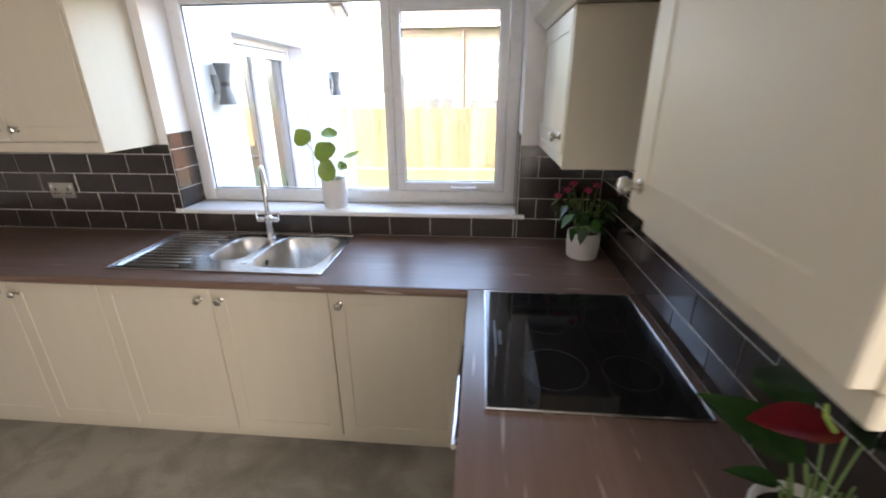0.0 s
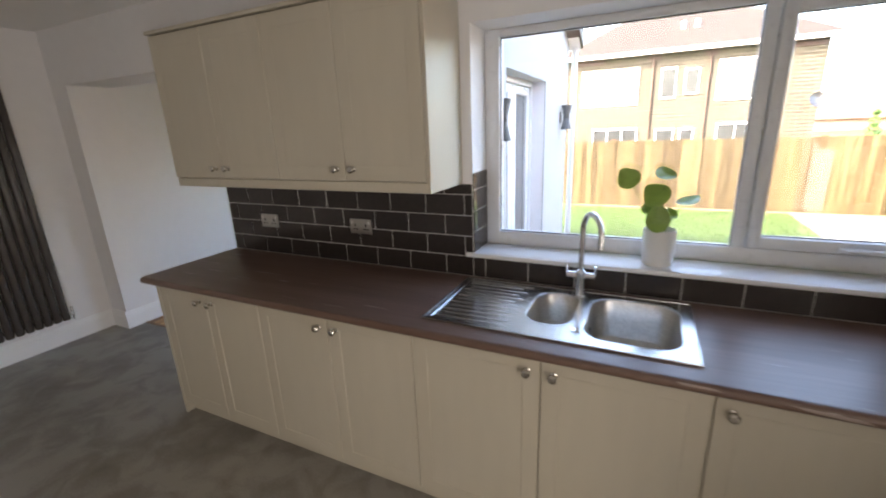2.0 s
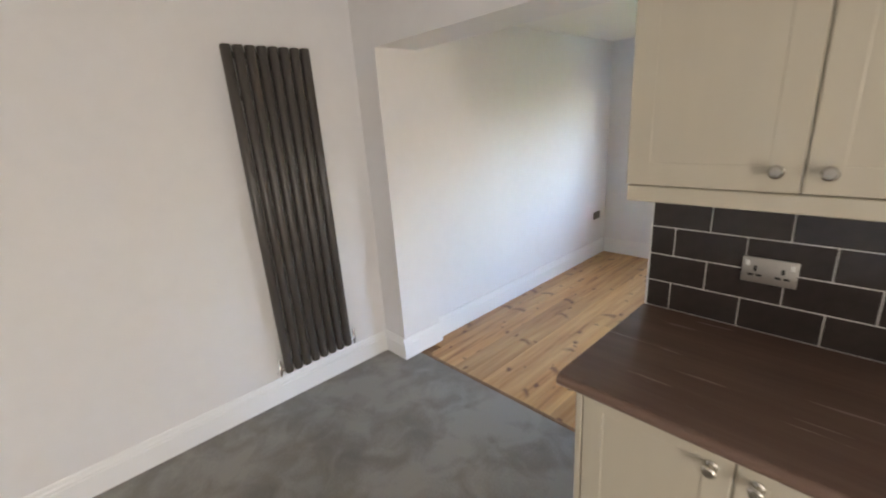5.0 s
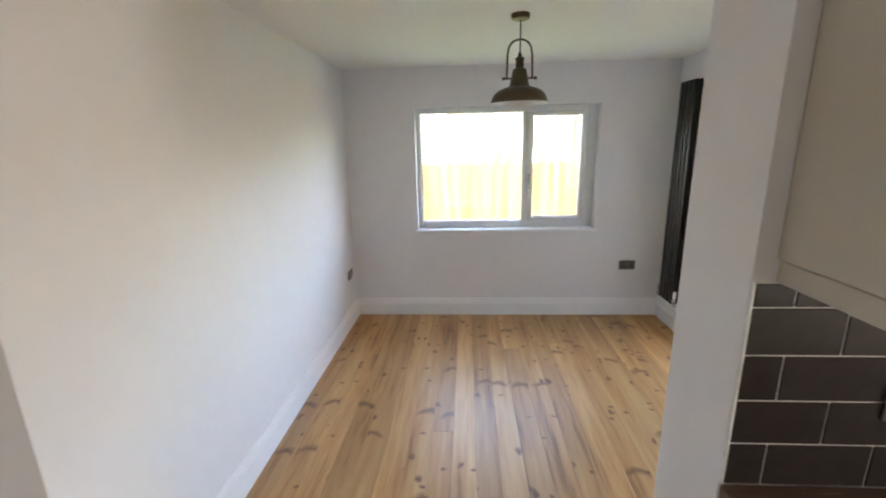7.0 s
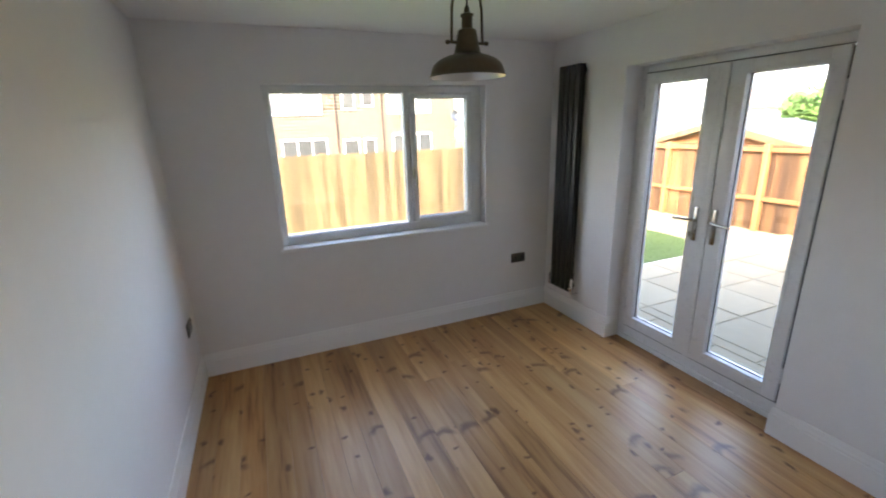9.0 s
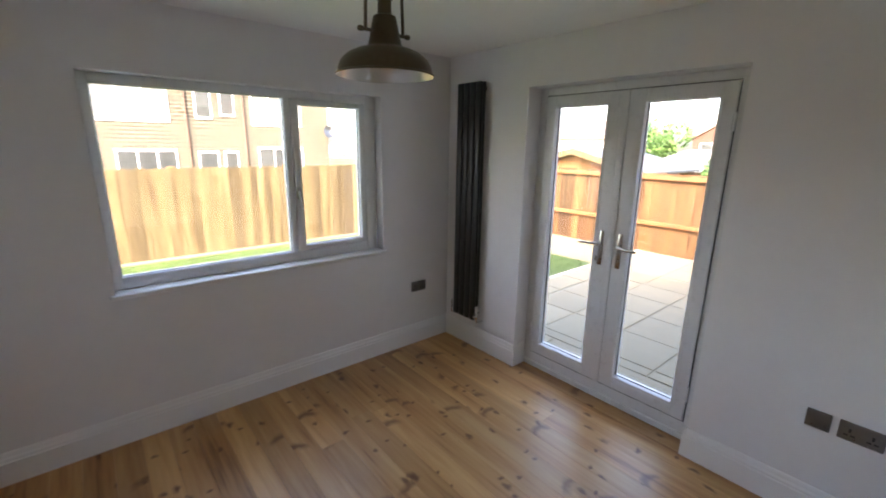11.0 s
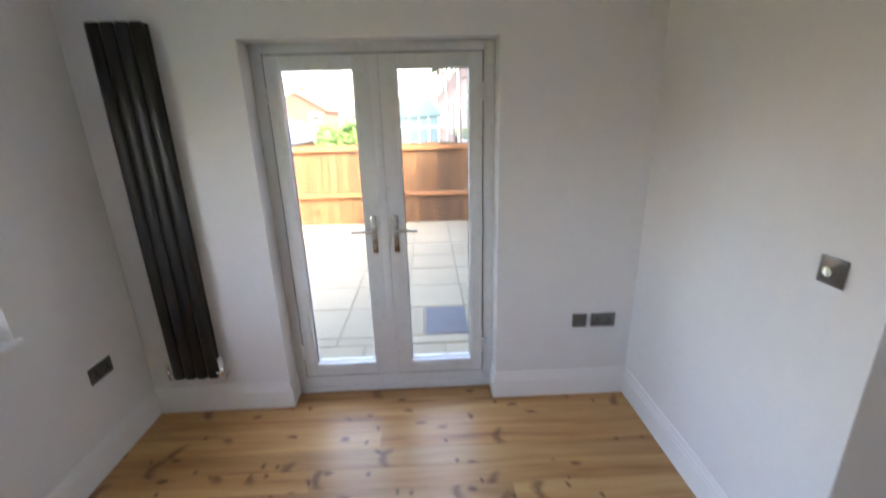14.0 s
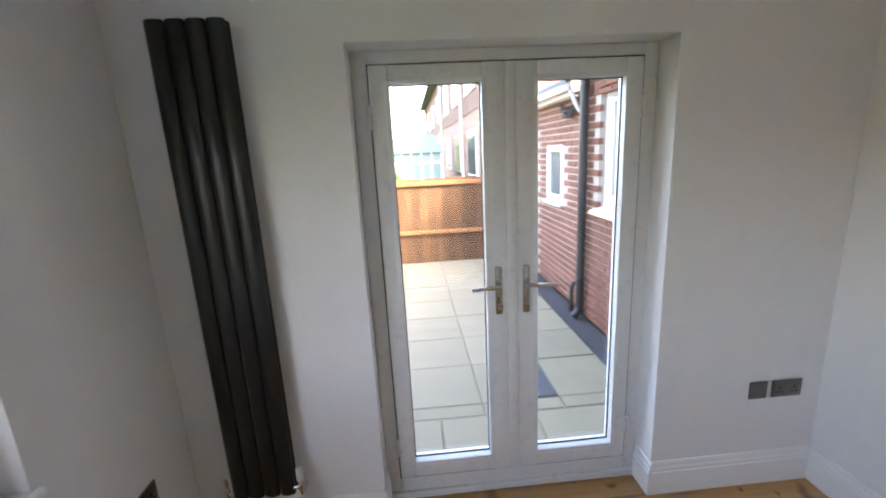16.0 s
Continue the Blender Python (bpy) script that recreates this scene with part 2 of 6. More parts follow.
M_GROUT = mat("pale_grout", (0.64, 0.62, 0.59), 0.85, scale=12, vary=0.12, bump=0.2, bump_scale=300)
M_STEEL = mat("brushed_steel", (0.52, 0.52, 0.52), 0.24, 1.0, scale=6, vary=0.08, stretch=(0.2, 3, 3))
M_CHROME = mat("chrome", (0.80, 0.80, 0.81), 0.07, 1.0, scale=5, vary=0.03)
M_NICKEL = mat("brushed_nickel", (0.55, 0.53, 0.49), 0.25, 1.0, scale=9, vary=0.06)
M_HOB = mat("black_hob_glass", (0.008, 0.008, 0.009), 0.05, scale=5, vary=0.1)
M_HOBMARK = mat("hob_marking", (0.035, 0.035, 0.037), 0.25)
M_PLAST = mat("white_plastic", (0.78, 0.78, 0.76), 0.3, scale=5, vary=0.02)
M_SATIN = mat("satin_steel_plate", (0.50, 0.48, 0.45), 0.34, 0.8, scale=8, vary=0.08)
M_DARKHOLE = mat("dark_slot", (0.01, 0.01, 0.01), 0.6)
M_PLATE = mat("black_nickel_plate", (0.17, 0.16, 0.15), 0.32, 0.9, scale=8, vary=0.08)
M_RAD = mat("anthracite_enamel", (0.070, 0.062, 0.057), 0.33)
M_RADB = mat("black_enamel", (0.012, 0.012, 0.013), 0.36, scale=4, vary=0.1)
M_LAMP = mat("aged_pewter", (0.13, 0.105, 0.07), 0.36, 0.85, scale=7, vary=0.18)
M_LAMPIN = mat("spun_aluminium", (0.62, 0.60, 0.56), 0.30, 0.95)
M_BULB = glass_mat("amber_glass", (0.98, 0.92, 0.82))
M_FILA = mat("filament_wire", (0.45, 0.30, 0.16), 0.35, 0.8)
M_CORD = mat("dark_cord", (0.035, 0.03, 0.026), 0.7)
M_GLASS = glass_mat("window_glass")
M_FROST = mat("obscured_glass", (0.10, 0.12, 0.13), 0.25, scale=30, vary=0.3)
M_VINYL = vinyl_mat()
M_WORKTOP = wood_mat("walnut_laminate", ((0.45, (0.122, 0.071, 0.054)), (0.72, (0.152, 0.094, 0.073)), (0.95, (0.185, 0.120, 0.096))), 0.36, 0, ring=9, grain=60, streaks=True, per_object=False, bump=0.05)
M_WORKTOP_Y = wood_mat("walnut_laminate_return", ((0.45, (0.122, 0.071, 0.054)), (0.72, (0.152, 0.094, 0.073)), (0.95, (0.185, 0.120, 0.096))), 0.36, 1, ring=9, grain=60, streaks=True, per_object=False, bump=0.05)
M_PINE = wood_mat("varnished_pine", ((0.46, (0.25, 0.102, 0.030)), (0.62, (0.50, 0.250, 0.086)), (0.92, (0.66, 0.39, 0.165))), 0.38, 1, ring=9, grain=44, knots=True, bump=0.03, coat=0.10, spread=(0.80, 1.10))
M_PINEDARK = wood_mat("stained_threshold", ((0.4, (0.16, 0.075, 0.03)), (0.9, (0.33, 0.17, 0.075))), 0.4, 1, ring=16, grain=70)
M_FENCE = wood_mat("golden_fence_board", ((0.35, (0.044, 0.024, 0.010)), (0.62, (0.094, 0.066, 0.029)), (0.95, (0.154, 0.116, 0.058))), 0.85, 2, ring=14, grain=50, bump=0.25, spread=(0.6, 1.2))
M_FENCEB = wood_mat("brown_fence_board", ((0.35, (0.034, 0.014, 0.006)), (0.62, (0.102, 0.047, 0.017)), (0.95, (0.19, 0.095, 0.037))), 0.85, 2, ring=16, grain=50, bump=0.25, spread=(0.35, 1.25))
M_FENCEP = wood_mat("orange_fence_post", ((0.35, (0.17, 0.068, 0.023)), (0.9, (0.31, 0.138, 0.052))), 0.85, 2, ring=14, grain=50, bump=0.2)
M_SLAB = mat("buff_paving_slab", (0.225, 0.198, 0.137), 0.85, scale=4, vary=0.16, bump=0.35, bump_scale=120, per_object=0.9)
M_JOINT = mat("slab_joint_sand", (0.165, 0.150, 0.100), 0.95, scale=20, vary=0.2, bump=0.3, bump_scale=300)
M_GRAVEL = mat("dark_gravel_strip", (0.05, 0.052, 0.058), 0.9, scale=40, vary=0.5, bump=0.9, bump_scale=120)
M_COVER = mat("slate_cover", (0.055, 0.062, 0.072), 0.6, scale=10, vary=0.25, bump=0.2, bump_scale=60)
M_KERB = mat("pale_concrete_kerb", (0.42, 0.40, 0.34), 0.85, scale=6, vary=0.12, bump=0.3, bump_scale=140)
M_LAWN = mat("mown_lawn", (0.048, 0.085, 0.016), 0.95, scale=5, vary=0.3, bump=0.8, bump_scale=240)
M_BLADE = mat("grass_blade", (0.050, 0.105, 0.014), 0.7, scale=3, vary=0.3)
M_SOIL = mat("pale_gravel_edge", (0.20, 0.175, 0.11), 0.95, scale=14, vary=0.3, bump=0.6, bump_scale=180)
M_RENDER = mat("white_render", (0.46, 0.46, 0.445), 0.9, scale=2, vary=0.04, bump=0.2, bump_scale=180)
M_BRICK = mat("red_brick", (0.215, 0.088, 0.058), 0.9, scale=9, vary=0.35, bump=0.4, bump_scale=90, per_object=1.1)
M_MORTAR = mat("pale_mortar", (0.47, 0.42, 0.35), 0.95, scale=20, vary=0.15, bump=0.3, bump_scale=200)
M_BRICKB = brick_mat("buff_brickwork", (0.050, 0.039, 0.027), (0.080, 0.065, 0.045), (0.19, 0.172, 0.138), w=0.45, h=0.15, mortar_size=0.02)
M_BRICKR = brick_mat("red_brickwork", (0.075, 0.025, 0.016), (0.10, 0.036, 0.023), (0.14, 0.11, 0.09), axis=1)
M_BRICKRX = brick_mat("red_brickwork_row", (0.26, 0.10, 0.065), (0.33, 0.14, 0.09), (0.42, 0.36, 0.30), axis=0)
M_HANG = mat("brown_tile_hanging", (0.20, 0.10, 0.07), 0.85, scale=6, vary=0.2, bump=0.4, bump_scale=40)
M_ROOF = mat("roof_tile", (0.23, 0.165, 0.135), 0.85, scale=3, vary=0.25, bump=0.5, bump_scale=30)
M_ROOFT = mat("terrace_roof_tile", (0.042, 0.032, 0.027), 0.95, scale=3, vary=0.25, bump=0.5, bump_scale=30)
M_ROOFG = mat("grey_roof_tile", (0.15, 0.15, 0.155), 0.85, scale=3, vary=0.2, bump=0.5, bump_scale=30)
M_FELT = mat("pale_grey_felt", (0.20, 0.205, 0.21), 0.9, scale=3, vary=0.12, bump=0.3, bump_scale=150)
M_FASCIA = mat("white_fascia", (0.78, 0.77, 0.74), 0.4, scale=3, vary=0.04)
M_BROWNTRIM = mat("brown_bargeboard", (0.09, 0.05, 0.038), 0.5, scale=4, vary=0.15)
M_PIPE = mat("black_pvc_pipe", (0.022, 0.023, 0.026), 0.35, scale=4, vary=0.15)
M_PIPEW = mat("white_pvc_pipe", (0.70, 0.70, 0.68), 0.35, scale=4, vary=0.05)
M_SLATE = mat("grey_wall_lamp_metal", (0.11, 0.115, 0.12), 0.5, 0.3, scale=8, vary=0.15)
M_BLIND = mat("blind_behind_pane", (0.13, 0.132, 0.13), 0.2, scale=2, vary=0.2, spec=0.5)
M_PANE = mat("far_window_pane", (0.05, 0.054, 0.056), 0.12, scale=2, vary=0.3, spec=0.5)
M_CONS = mat("pale_blue_polycarbonate", (0.13, 0.21, 0.225), 0.45, scale=2, vary=0.1)
M_LEAF = mat("green_leaf", (0.045, 0.13, 0.025), 0.38, scale=12, vary=0.3, bump=0.1, bump_scale=60, per_object=0.3)
M_LEAFL = mat("fresh_green_leaf", (0.23, 0.36, 0.06), 0.38, scale=12, vary=0.25, bump=0.1, bump_scale=60, per_object=0.3)
M_LEAFD = mat("dark_glossy_leaf", (0.020, 0.055, 0.014), 0.22, scale=12, vary=0.3, bump=0.1, bump_scale=60, per_object=0.3)
M_STEM = mat("plant_stem", (0.12, 0.20, 0.05), 0.5, scale=20, vary=0.2)
M_STEELD = mat("satin_bowl_steel", (0.68, 0.67, 0.65), 0.34, 1.0, scale=9, vary=0.22)
M_RED = mat("red_spathe", (0.13, 0.005, 0.010), 0.18, scale=10, vary=0.2)
M_PINK = mat("crimson_petal", (0.42, 0.03, 0.10), 0.5, scale=20, vary=0.25)
M_CERAM = mat("white_ceramic", (0.78, 0.77, 0.75), 0.35, scale=6, vary=0.03, bump=0.03, bump_scale=60)
M_COMPOST = mat("compost", (0.03, 0.02, 0.014), 0.95, scale=40, vary=0.4, bump=0.8, bump_scale=200)
M_HEDGE = mat("hedge_leaf", (0.075, 0.15, 0.03), 0.6, scale=2, vary=0.4)
M_BARK = mat("bark", (0.10, 0.075, 0.055), 0.9, scale=10, vary=0.3, bump=0.6, bump_scale=60)

# ---------- mesh helpers ----------


def finish(bm, smooth=False):
    bmesh.ops.recalc_face_normals(bm, faces=bm.faces[:])
    me = bpy.data.meshes.new("mesh")
    bm.to_mesh(me)
    bm.free()
    if smooth:
        me.polygons.foreach_set("use_smooth", [True] * len(me.polygons))
        me.set_sharp_from_angle(angle=radians(38))
    return me


def solid(name, bm, material, loc=(0, 0, 0), smooth=False):
    ob = new(name, finish(bm, smooth))
    ob.data.materials.append(material)
    ob.location = loc
    return ob


def part(name, bm, material, parent, label="", smooth=False, loc=(0, 0, 0)):
    """ONE mesh under a thing or under a part."""
    ob = solid(name, bm, material, loc, smooth)
    ob.parent = parent
    if label:
        ob["label"] = label
    return ob


def thing(name, loc, label, category, group="", kind="", rz=0):
    e = new(name)
    e.empty_display_size = 0.05
    e.matrix_basis = pose(*loc, 0, 0, rz)
    return tagged(e, label, category, group, kind)


def box(lo, hi, bevel=0.0, seg=1, bm=None):
    """A box between two corners, its edges rounded; added to bm if given."""
    b = bmesh.new()
    bmesh.ops.create_cube(b, size=1)
    for v in b.verts:
        v.co = Vector([lo[i] + (v.co[i] + 0.5) * (hi[i] - lo[i]) for i in range(3)])
    if bevel:
        bmesh.ops.bevel(b, geom=b.edges[:], offset=bevel, segments=seg, affect='EDGES', profile=0.5)
    return join(bm, b)


def join(bm, b):
    if bm is None:
        return b
    vs = [bm.verts.new(v.co) for v in b.verts]
    b.verts.index_update()
    for f in b.faces:
        bm.faces.new([vs[v.index] for v in f.verts])
    b.free()
    return bm


def lathe(profile, seg=24, bm=None, axis='z', at=(0, 0, 0)):
    """Profile of (radius, height) turned about an axis."""
    b = bmesh.new()
    rings = []
    for r, h in profile:
        if r < 1e-5:
            rings.append([b.verts.new((0, 0, h))])
        else:
            rings.append([b.verts.new((r * math.cos(2 * math.pi * i / seg), r * math.sin(2 * math.pi * i / seg), h)) for i in range(seg)])
    for a, c in zip(rings, rings[1:]):
        for i in range(seg):
            j = (i + 1) % seg
            if len(a) == 1 and len(c) == 1:
                break
            if len(a) == 1:
                b.faces.new((a[0], c[i], c[j]))
            elif len(c) == 1:
                b.faces.new((a[i], a[j], c[0]))
            else:
                b.faces.new((a[i], a[j], c[j], c[i]))
    if axis == '-y':
        bmesh.ops.rotate(b, verts=b.verts, matrix=Matrix.Rotation(radians(90), 3, 'X'))
    elif axis == '-x':
        bmesh.ops.rotate(b, verts=b.verts, matrix=Matrix.Rotation(radians(-90), 3, 'Y'))
    elif axis == 'x':
        bmesh.ops.rotate(b, verts=b.verts, matrix=Matrix.Rotation(radians(90), 3, 'Y'))
    elif axis == 'y':
        bmesh.ops.rotate(b, verts=b.verts, matrix=Matrix.Rotation(radians(-90), 3, 'X'))
    bmesh.ops.translate(b, verts=b.verts, vec=at)
    return join(bm, b)


def tube(points, radius, seg=10, bm=None, taper=1.0):
    """A round bar along a line of points, with closed ends."""
    b = bmesh.new()
    pts = [Vector(p) for p in points]
    rings, up = [], None
    for i, p in enumerate(pts):
        d = (pts[min(i + 1, len(pts) - 1)] - pts[max(i - 1, 0)]).normalized()
        if up is None:
            up = Vector((0, 0, 1)) if abs(d.z) < 0.9 else Vector((1, 0, 0))
        side = d.cross(up).normalized()
        up = side.cross(d).normalized()
        r = radius * (1 + (taper - 1) * i / max(1, len(pts) - 1))
        rings.append([b.verts.new(p + r * (math.cos(2 * math.pi * k / seg) * side + math.sin(2 * math.pi * k / seg) * up)) for k in range(seg)])
    for a, c in zip(rings, rings[1:]):
        for k in range(seg):
            b.faces.new((a[k], a[(k + 1) % seg], c[(k + 1) % seg], c[k]))
    b.faces.new(rings[0]), b.faces.new(rings[-1])
    return join(bm, b)


def prism(outline, axis, a0, a1, bm=None):
    """A flat outline (two coordinates in axis order) drawn out along one axis."""
    b = bmesh.new()

    def put(p, a):
        c = list(p)
        c.insert(axis, a)
        return b.verts.new(c)
    lo, hi = [put(p, a0) for p in outline], [put(p, a1) for p in outline]
    b.faces.new(lo), b.faces.new(hi)
    for i in range(len(lo)):
        j = (i + 1) % len(lo)
        b.faces.new((lo[i], lo[j], hi[j], hi[i]))
    return join(bm, b)


def holed(axis, a0, a1, u, v, holes):
    """A wall across one axis from a0 to a1, u by v, with rectangular openings (u0, u1, v0, v1) right through it."""
    us = sorted({*u, *(h[i] for h in holes for i in (0, 1))})
    vs = sorted({*v, *(h[i] for h in holes for i in (2, 3))})

    def full(i, j):
        if not (0 <= i < len(us) - 1 and 0 <= j < len(vs) - 1):
            return False
        cu, cv = (us[i] + us[i + 1]) / 2, (vs[j] + vs[j + 1]) / 2
        return not any(h[0] < cu < h[1] and h[2] < cv < h[3] for h in holes)
    b = bmesh.new()
    cache = {}

    def vert(a, i, j):
        if (a, i, j) not in cache:
            c = [us[i], vs[j]]
            c.insert(axis, a)
            cache[a, i, j] = b.verts.new(c)
        return cache[a, i, j]
    for i in range(len(us) - 1):
        for j in range(len(vs) - 1):
            if not full(i, j):
                continue
            for a in (a0, a1):
                b.faces.new([vert(a, i, j), vert(a, i + 1, j), vert(a, i + 1, j + 1), vert(a, i, j + 1)])
            for di, dj, e in ((-1, 0, ((i, j), (i, j + 1))), (1, 0, ((i + 1, j), (i + 1, j + 1))), (0, -1, ((i, j), (i + 1, j))), (0, 1, ((i, j + 1), (i + 1, j + 1)))):
                if not full(i + di, j + dj):
                    b.faces.new([vert(a0, *e[0]), vert(a0, *e[1]), vert(a1, *e[1]), vert(a1, *e[0])])
    return b


def arc(cx, cz, r, a0, a1, steps, y=0.0):
    return [(cx + r * math.cos(radians(a0 + (a1 - a0) * i / steps)), y, cz + r * math.sin(radians(a0 + (a1 - a0) * i / steps))) for i in range(steps + 1)]


def shell(name, bm, material, label, category="wall", smooth=False):
    return tagged(solid(name, bm, material, smooth=smooth), label, category, "", "structure")

# ---------- the shell of the house ----------
KX0, KX1, KY0 = -0.185, 5.70, -3.90        # kitchen
DX1, DY0, DY1 = 2.96, 0.278, 3.14          # dining room, from x = 0
KZ, DZ = 2.50, 2.332                      # ceilings
GZ = -0.16                                # garden level

shell("wall_middle", join(holed(1, 0.008, 0.25, (KX0, 5.95), (0, 2.6), [(0.044, 1.686, 0, 2.095), (3.455, 5.285, 1.02, 2.10)]), join(join(box((0.0, 0.25, 0), (0.044, 0.345, 2.095)), box((0.0, 0.25, 2.095), (1.686, 0.345, 2.6))), box((1.686, 0.25, 0), (DX1, DY0, 2.6)))), M_WALL, "white painted wall between kitchen and dining room, open doorway cut through")
shell("wall_kitchen_west", holed(0, -0.45, KX0, (-4.15, 0.25), (0, 2.6), [(-3.755, -2.885, 0.0, 2.02)]), M_WALL, "white painted kitchen wall behind the tall radiator")
# the east wall's opening is made up, only to hold the fill lamp
shell("wall_kitchen_east", holed(0, KX1, 5.95, (KY0, 0.008), (0, 2.6), [(-3.42, -2.54, 0.0, 2.02)]), M_WALL, "painted kitchen wall behind dark tiles")
shell("wall_kitchen_south", box((KX0, -4.15, 0), (5.95, KY0, 2.6)), M_WALL, "plain white kitchen wall behind the walker")
shell("wall_dining_west", box((-0.25, 0.25, 0), (0.0, 3.42, 2.6)), M_WALL, "white painted dining room side wall, plain and smooth")
shell("wall_dining_north", holed(1, DY1, 3.42, (0.0, 2.96), (0, 2.6), [(0.645, 2.305, 0.848, 1.99)]), M_WALL, "pale painted dining room end wall around the window")
shell("wall_dining_east", holed(0, DX1, 3.28, (DY0, 3.50), (GZ, 2.55), [(1.089, 2.341, -0.02, 2.045)]), M_WALL, "pale painted dining room wall around the garden doors")
shell("ceiling_kitchen", box((KX0, KY0, KZ), (KX1, 0.008, 2.6)), M_CEIL, "flat white kitchen ceiling", "ceiling")
shell("ceiling_dining", box((0.0, DY0 + 0.045, DZ), (DX1, DY1, 2.6)), M_CEIL, "flat white dining room ceiling", "ceiling")
shell("floor_kitchen", box((KX0, KY0, -0.2), (KX1, 0.008, 0.0)), M_VINYL, "mottled grey stone-look vinyl kitchen floor", "floor")
shell("floor_threshold_vinyl", box((0.044, 0.008, -0.2), (1.686, 0.134, 0.0)), M_VINYL, "grey vinyl floor running into the doorway", "floor")
shell("floor_dining_base", box((0.0, 0.134, -0.2), (DX1, DY1, -0.022)), M_PINEDARK, "dark subfloor under pine boards", "floor")
shell("floor_door_recess", box((DX1, 1.089, -0.158), (3.08, 2.341, -0.003)), M_PINE, "varnished pine strip in the garden door recess", "floor")


def skirting(name, p0, p1, out, label, high=0.172):
    """Moulded skirting from p0 to p1, its face towards out."""
    prof = [(0, 0), (0.018, 0), (0.018, high * 0.70), (0.0145, high * 0.72), (0.0145, high * 0.80), (0.010, high * 0.86), (0.0085, high * 0.95), (0.005, high), (0, high)]
    b = bmesh.new()
    ends = []
    for p in (p0, p1):
        ends.append([b.verts.new((p[0] + out[0] * o, p[1] + out[1] * o, z)) for o, z in prof])
    b.faces.new(ends[0]), b.faces.new(ends[1])
    for i in range(len(prof)):
        j = (i + 1) % len(prof)
        b.faces.new((ends[0][i], ends[0][j], ends[1][j], ends[1][i]))
    return shell(name, b, M_TRIM, label, "skirting board")


SK = "white gloss moulded skirting board along the wall"
skirting("baseboard_dining_west", (0, 0.345), (0, DY1), (1, 0), SK)
skirting("baseboard_dining_north", (0.018, DY1), (DX1 - 0.018, DY1), (0, -1), SK)
skirting("baseboard_dining_east_a", (DX1, 2.341), (DX1, DY1), (-1, 0), SK)
skirting("baseboard_dining_east_b", (DX1, DY0), (DX1, 1.089), (-1, 0), SK)
skirting("baseboard_reveal_a", (DX1 - 0.018, 2.341), (3.08, 2.341), (0, -1), SK)
skirting("baseboard_reveal_b", (DX1 - 0.018, 1.089), (3.08, 1.089), (0, 1), SK)
skirting("baseboard_dining_south", (1.686, DY0), (DX1 - 0.018, DY0), (0, 1), SK)
skirting("baseboard_jamb_west", (0.044, -0.010), (0.044, 0.363), (1, 0), SK, 0.16)
skirting("baseboard_jamb_east", (1.686, 0.008), (1.686, DY0 + 0.018), (-1, 0), SK, 0.16)
skirting("baseboard_nib", (KX0, 0.008), (0.044, 0.008), (0, -1), SK, 0.16)
skirting("baseboard_kitchen_west", (KX0, -2.8195), (KX0, -0.010), (1, 0), SK, 0.16)

# ---------- windows and garden doors ----------


def lever(parent, at, point, material=M_UPVC, key=False):
    """Door handle: long back plate, rosette, lever that points along x; an interior handle faces -y."""
    x, y, z = at
    h = part("handle", box((x - 0.015, y - 0.009, z - 0.12), (x + 0.015, y, z + 0.10), 0.006, 2), material, parent, "satin lever handle on a long plate", True)
    b = tube([(x, y, z + 0.02), (x, y - 0.045, z + 0.02), (x + point * 0.02, y - 0.052, z + 0.02), (x + point * 0.125, y - 0.052, z + 0.015)], 0.0095, 10)
    part("lever", b, material, h, "", True)
    part("key_barrel", lathe([(0, 0), (0.009, 0), (0.009, 0.006), (0, 0.006)], 12, axis='-y', at=(x, y - 0.007, z - 0.07)), M_NICKEL, h, "steel key barrel", True)
    if key:
        b = box((x - 0.004, y - 0.035, z - 0.073), (x + 0.004, y - 0.013, z - 0.067), 0.001)
        box((x - 0.010, y - 0.050, z - 0.085), (x + 0.010, y - 0.035, z - 0.055), 0.003, bm=b)
        part("key", b, M_NICKEL, h, "small key left in the lock")
    return h


def pane(parent, x0, x1, z0, z1, y):
    p = part("pane", box((x0, y - 0.003, z0), (x1, y + 0.003, z1)), M_GLASS, parent, "clear glass pane")
    p.visible_shadow = False
    g = bmesh.new()
    for a, c in (((x0 - .001, z0), (x0 + 0.004, z1)), ((x1 - 0.004, z0), (x1 + .001, z1)), ((x0 + 0.004, z0 - .001), (x1 - 0.004, z0 + 0.004)), ((x0 + 0.004, z1 - 0.004), (x1 - 0.004, z1 + .001))):
        box((a[0], y - 0.012, a[1]), (c[0], y - 0.005, c[1]), bm=g)
    part("gasket", g, M_GASKET, parent, "thin black rubber gasket")
    return p


def ring(x0, x1, z0, z1, gx0, gx1, gz0, gz1, y0, y1, bevel=0.008):
    """Four mitred-looking bars round an opening."""
    b = box((x0, y0, z0), (gx0, y1, z1), bevel, 2)
    box((gx1, y0, z0), (x1, y1, z1), bevel, 2, b)
    box((gx0 - 0.004, y0 + 0.0015, z0), (gx1 + 0.004, y1 - 0.0015, gz0), bevel, 2, b)
    box((gx0 - 0.004, y0 + 0.0015, gz1), (gx1 + 0.004, y1 - 0.0015, z1), bevel, 2, b)
    return b


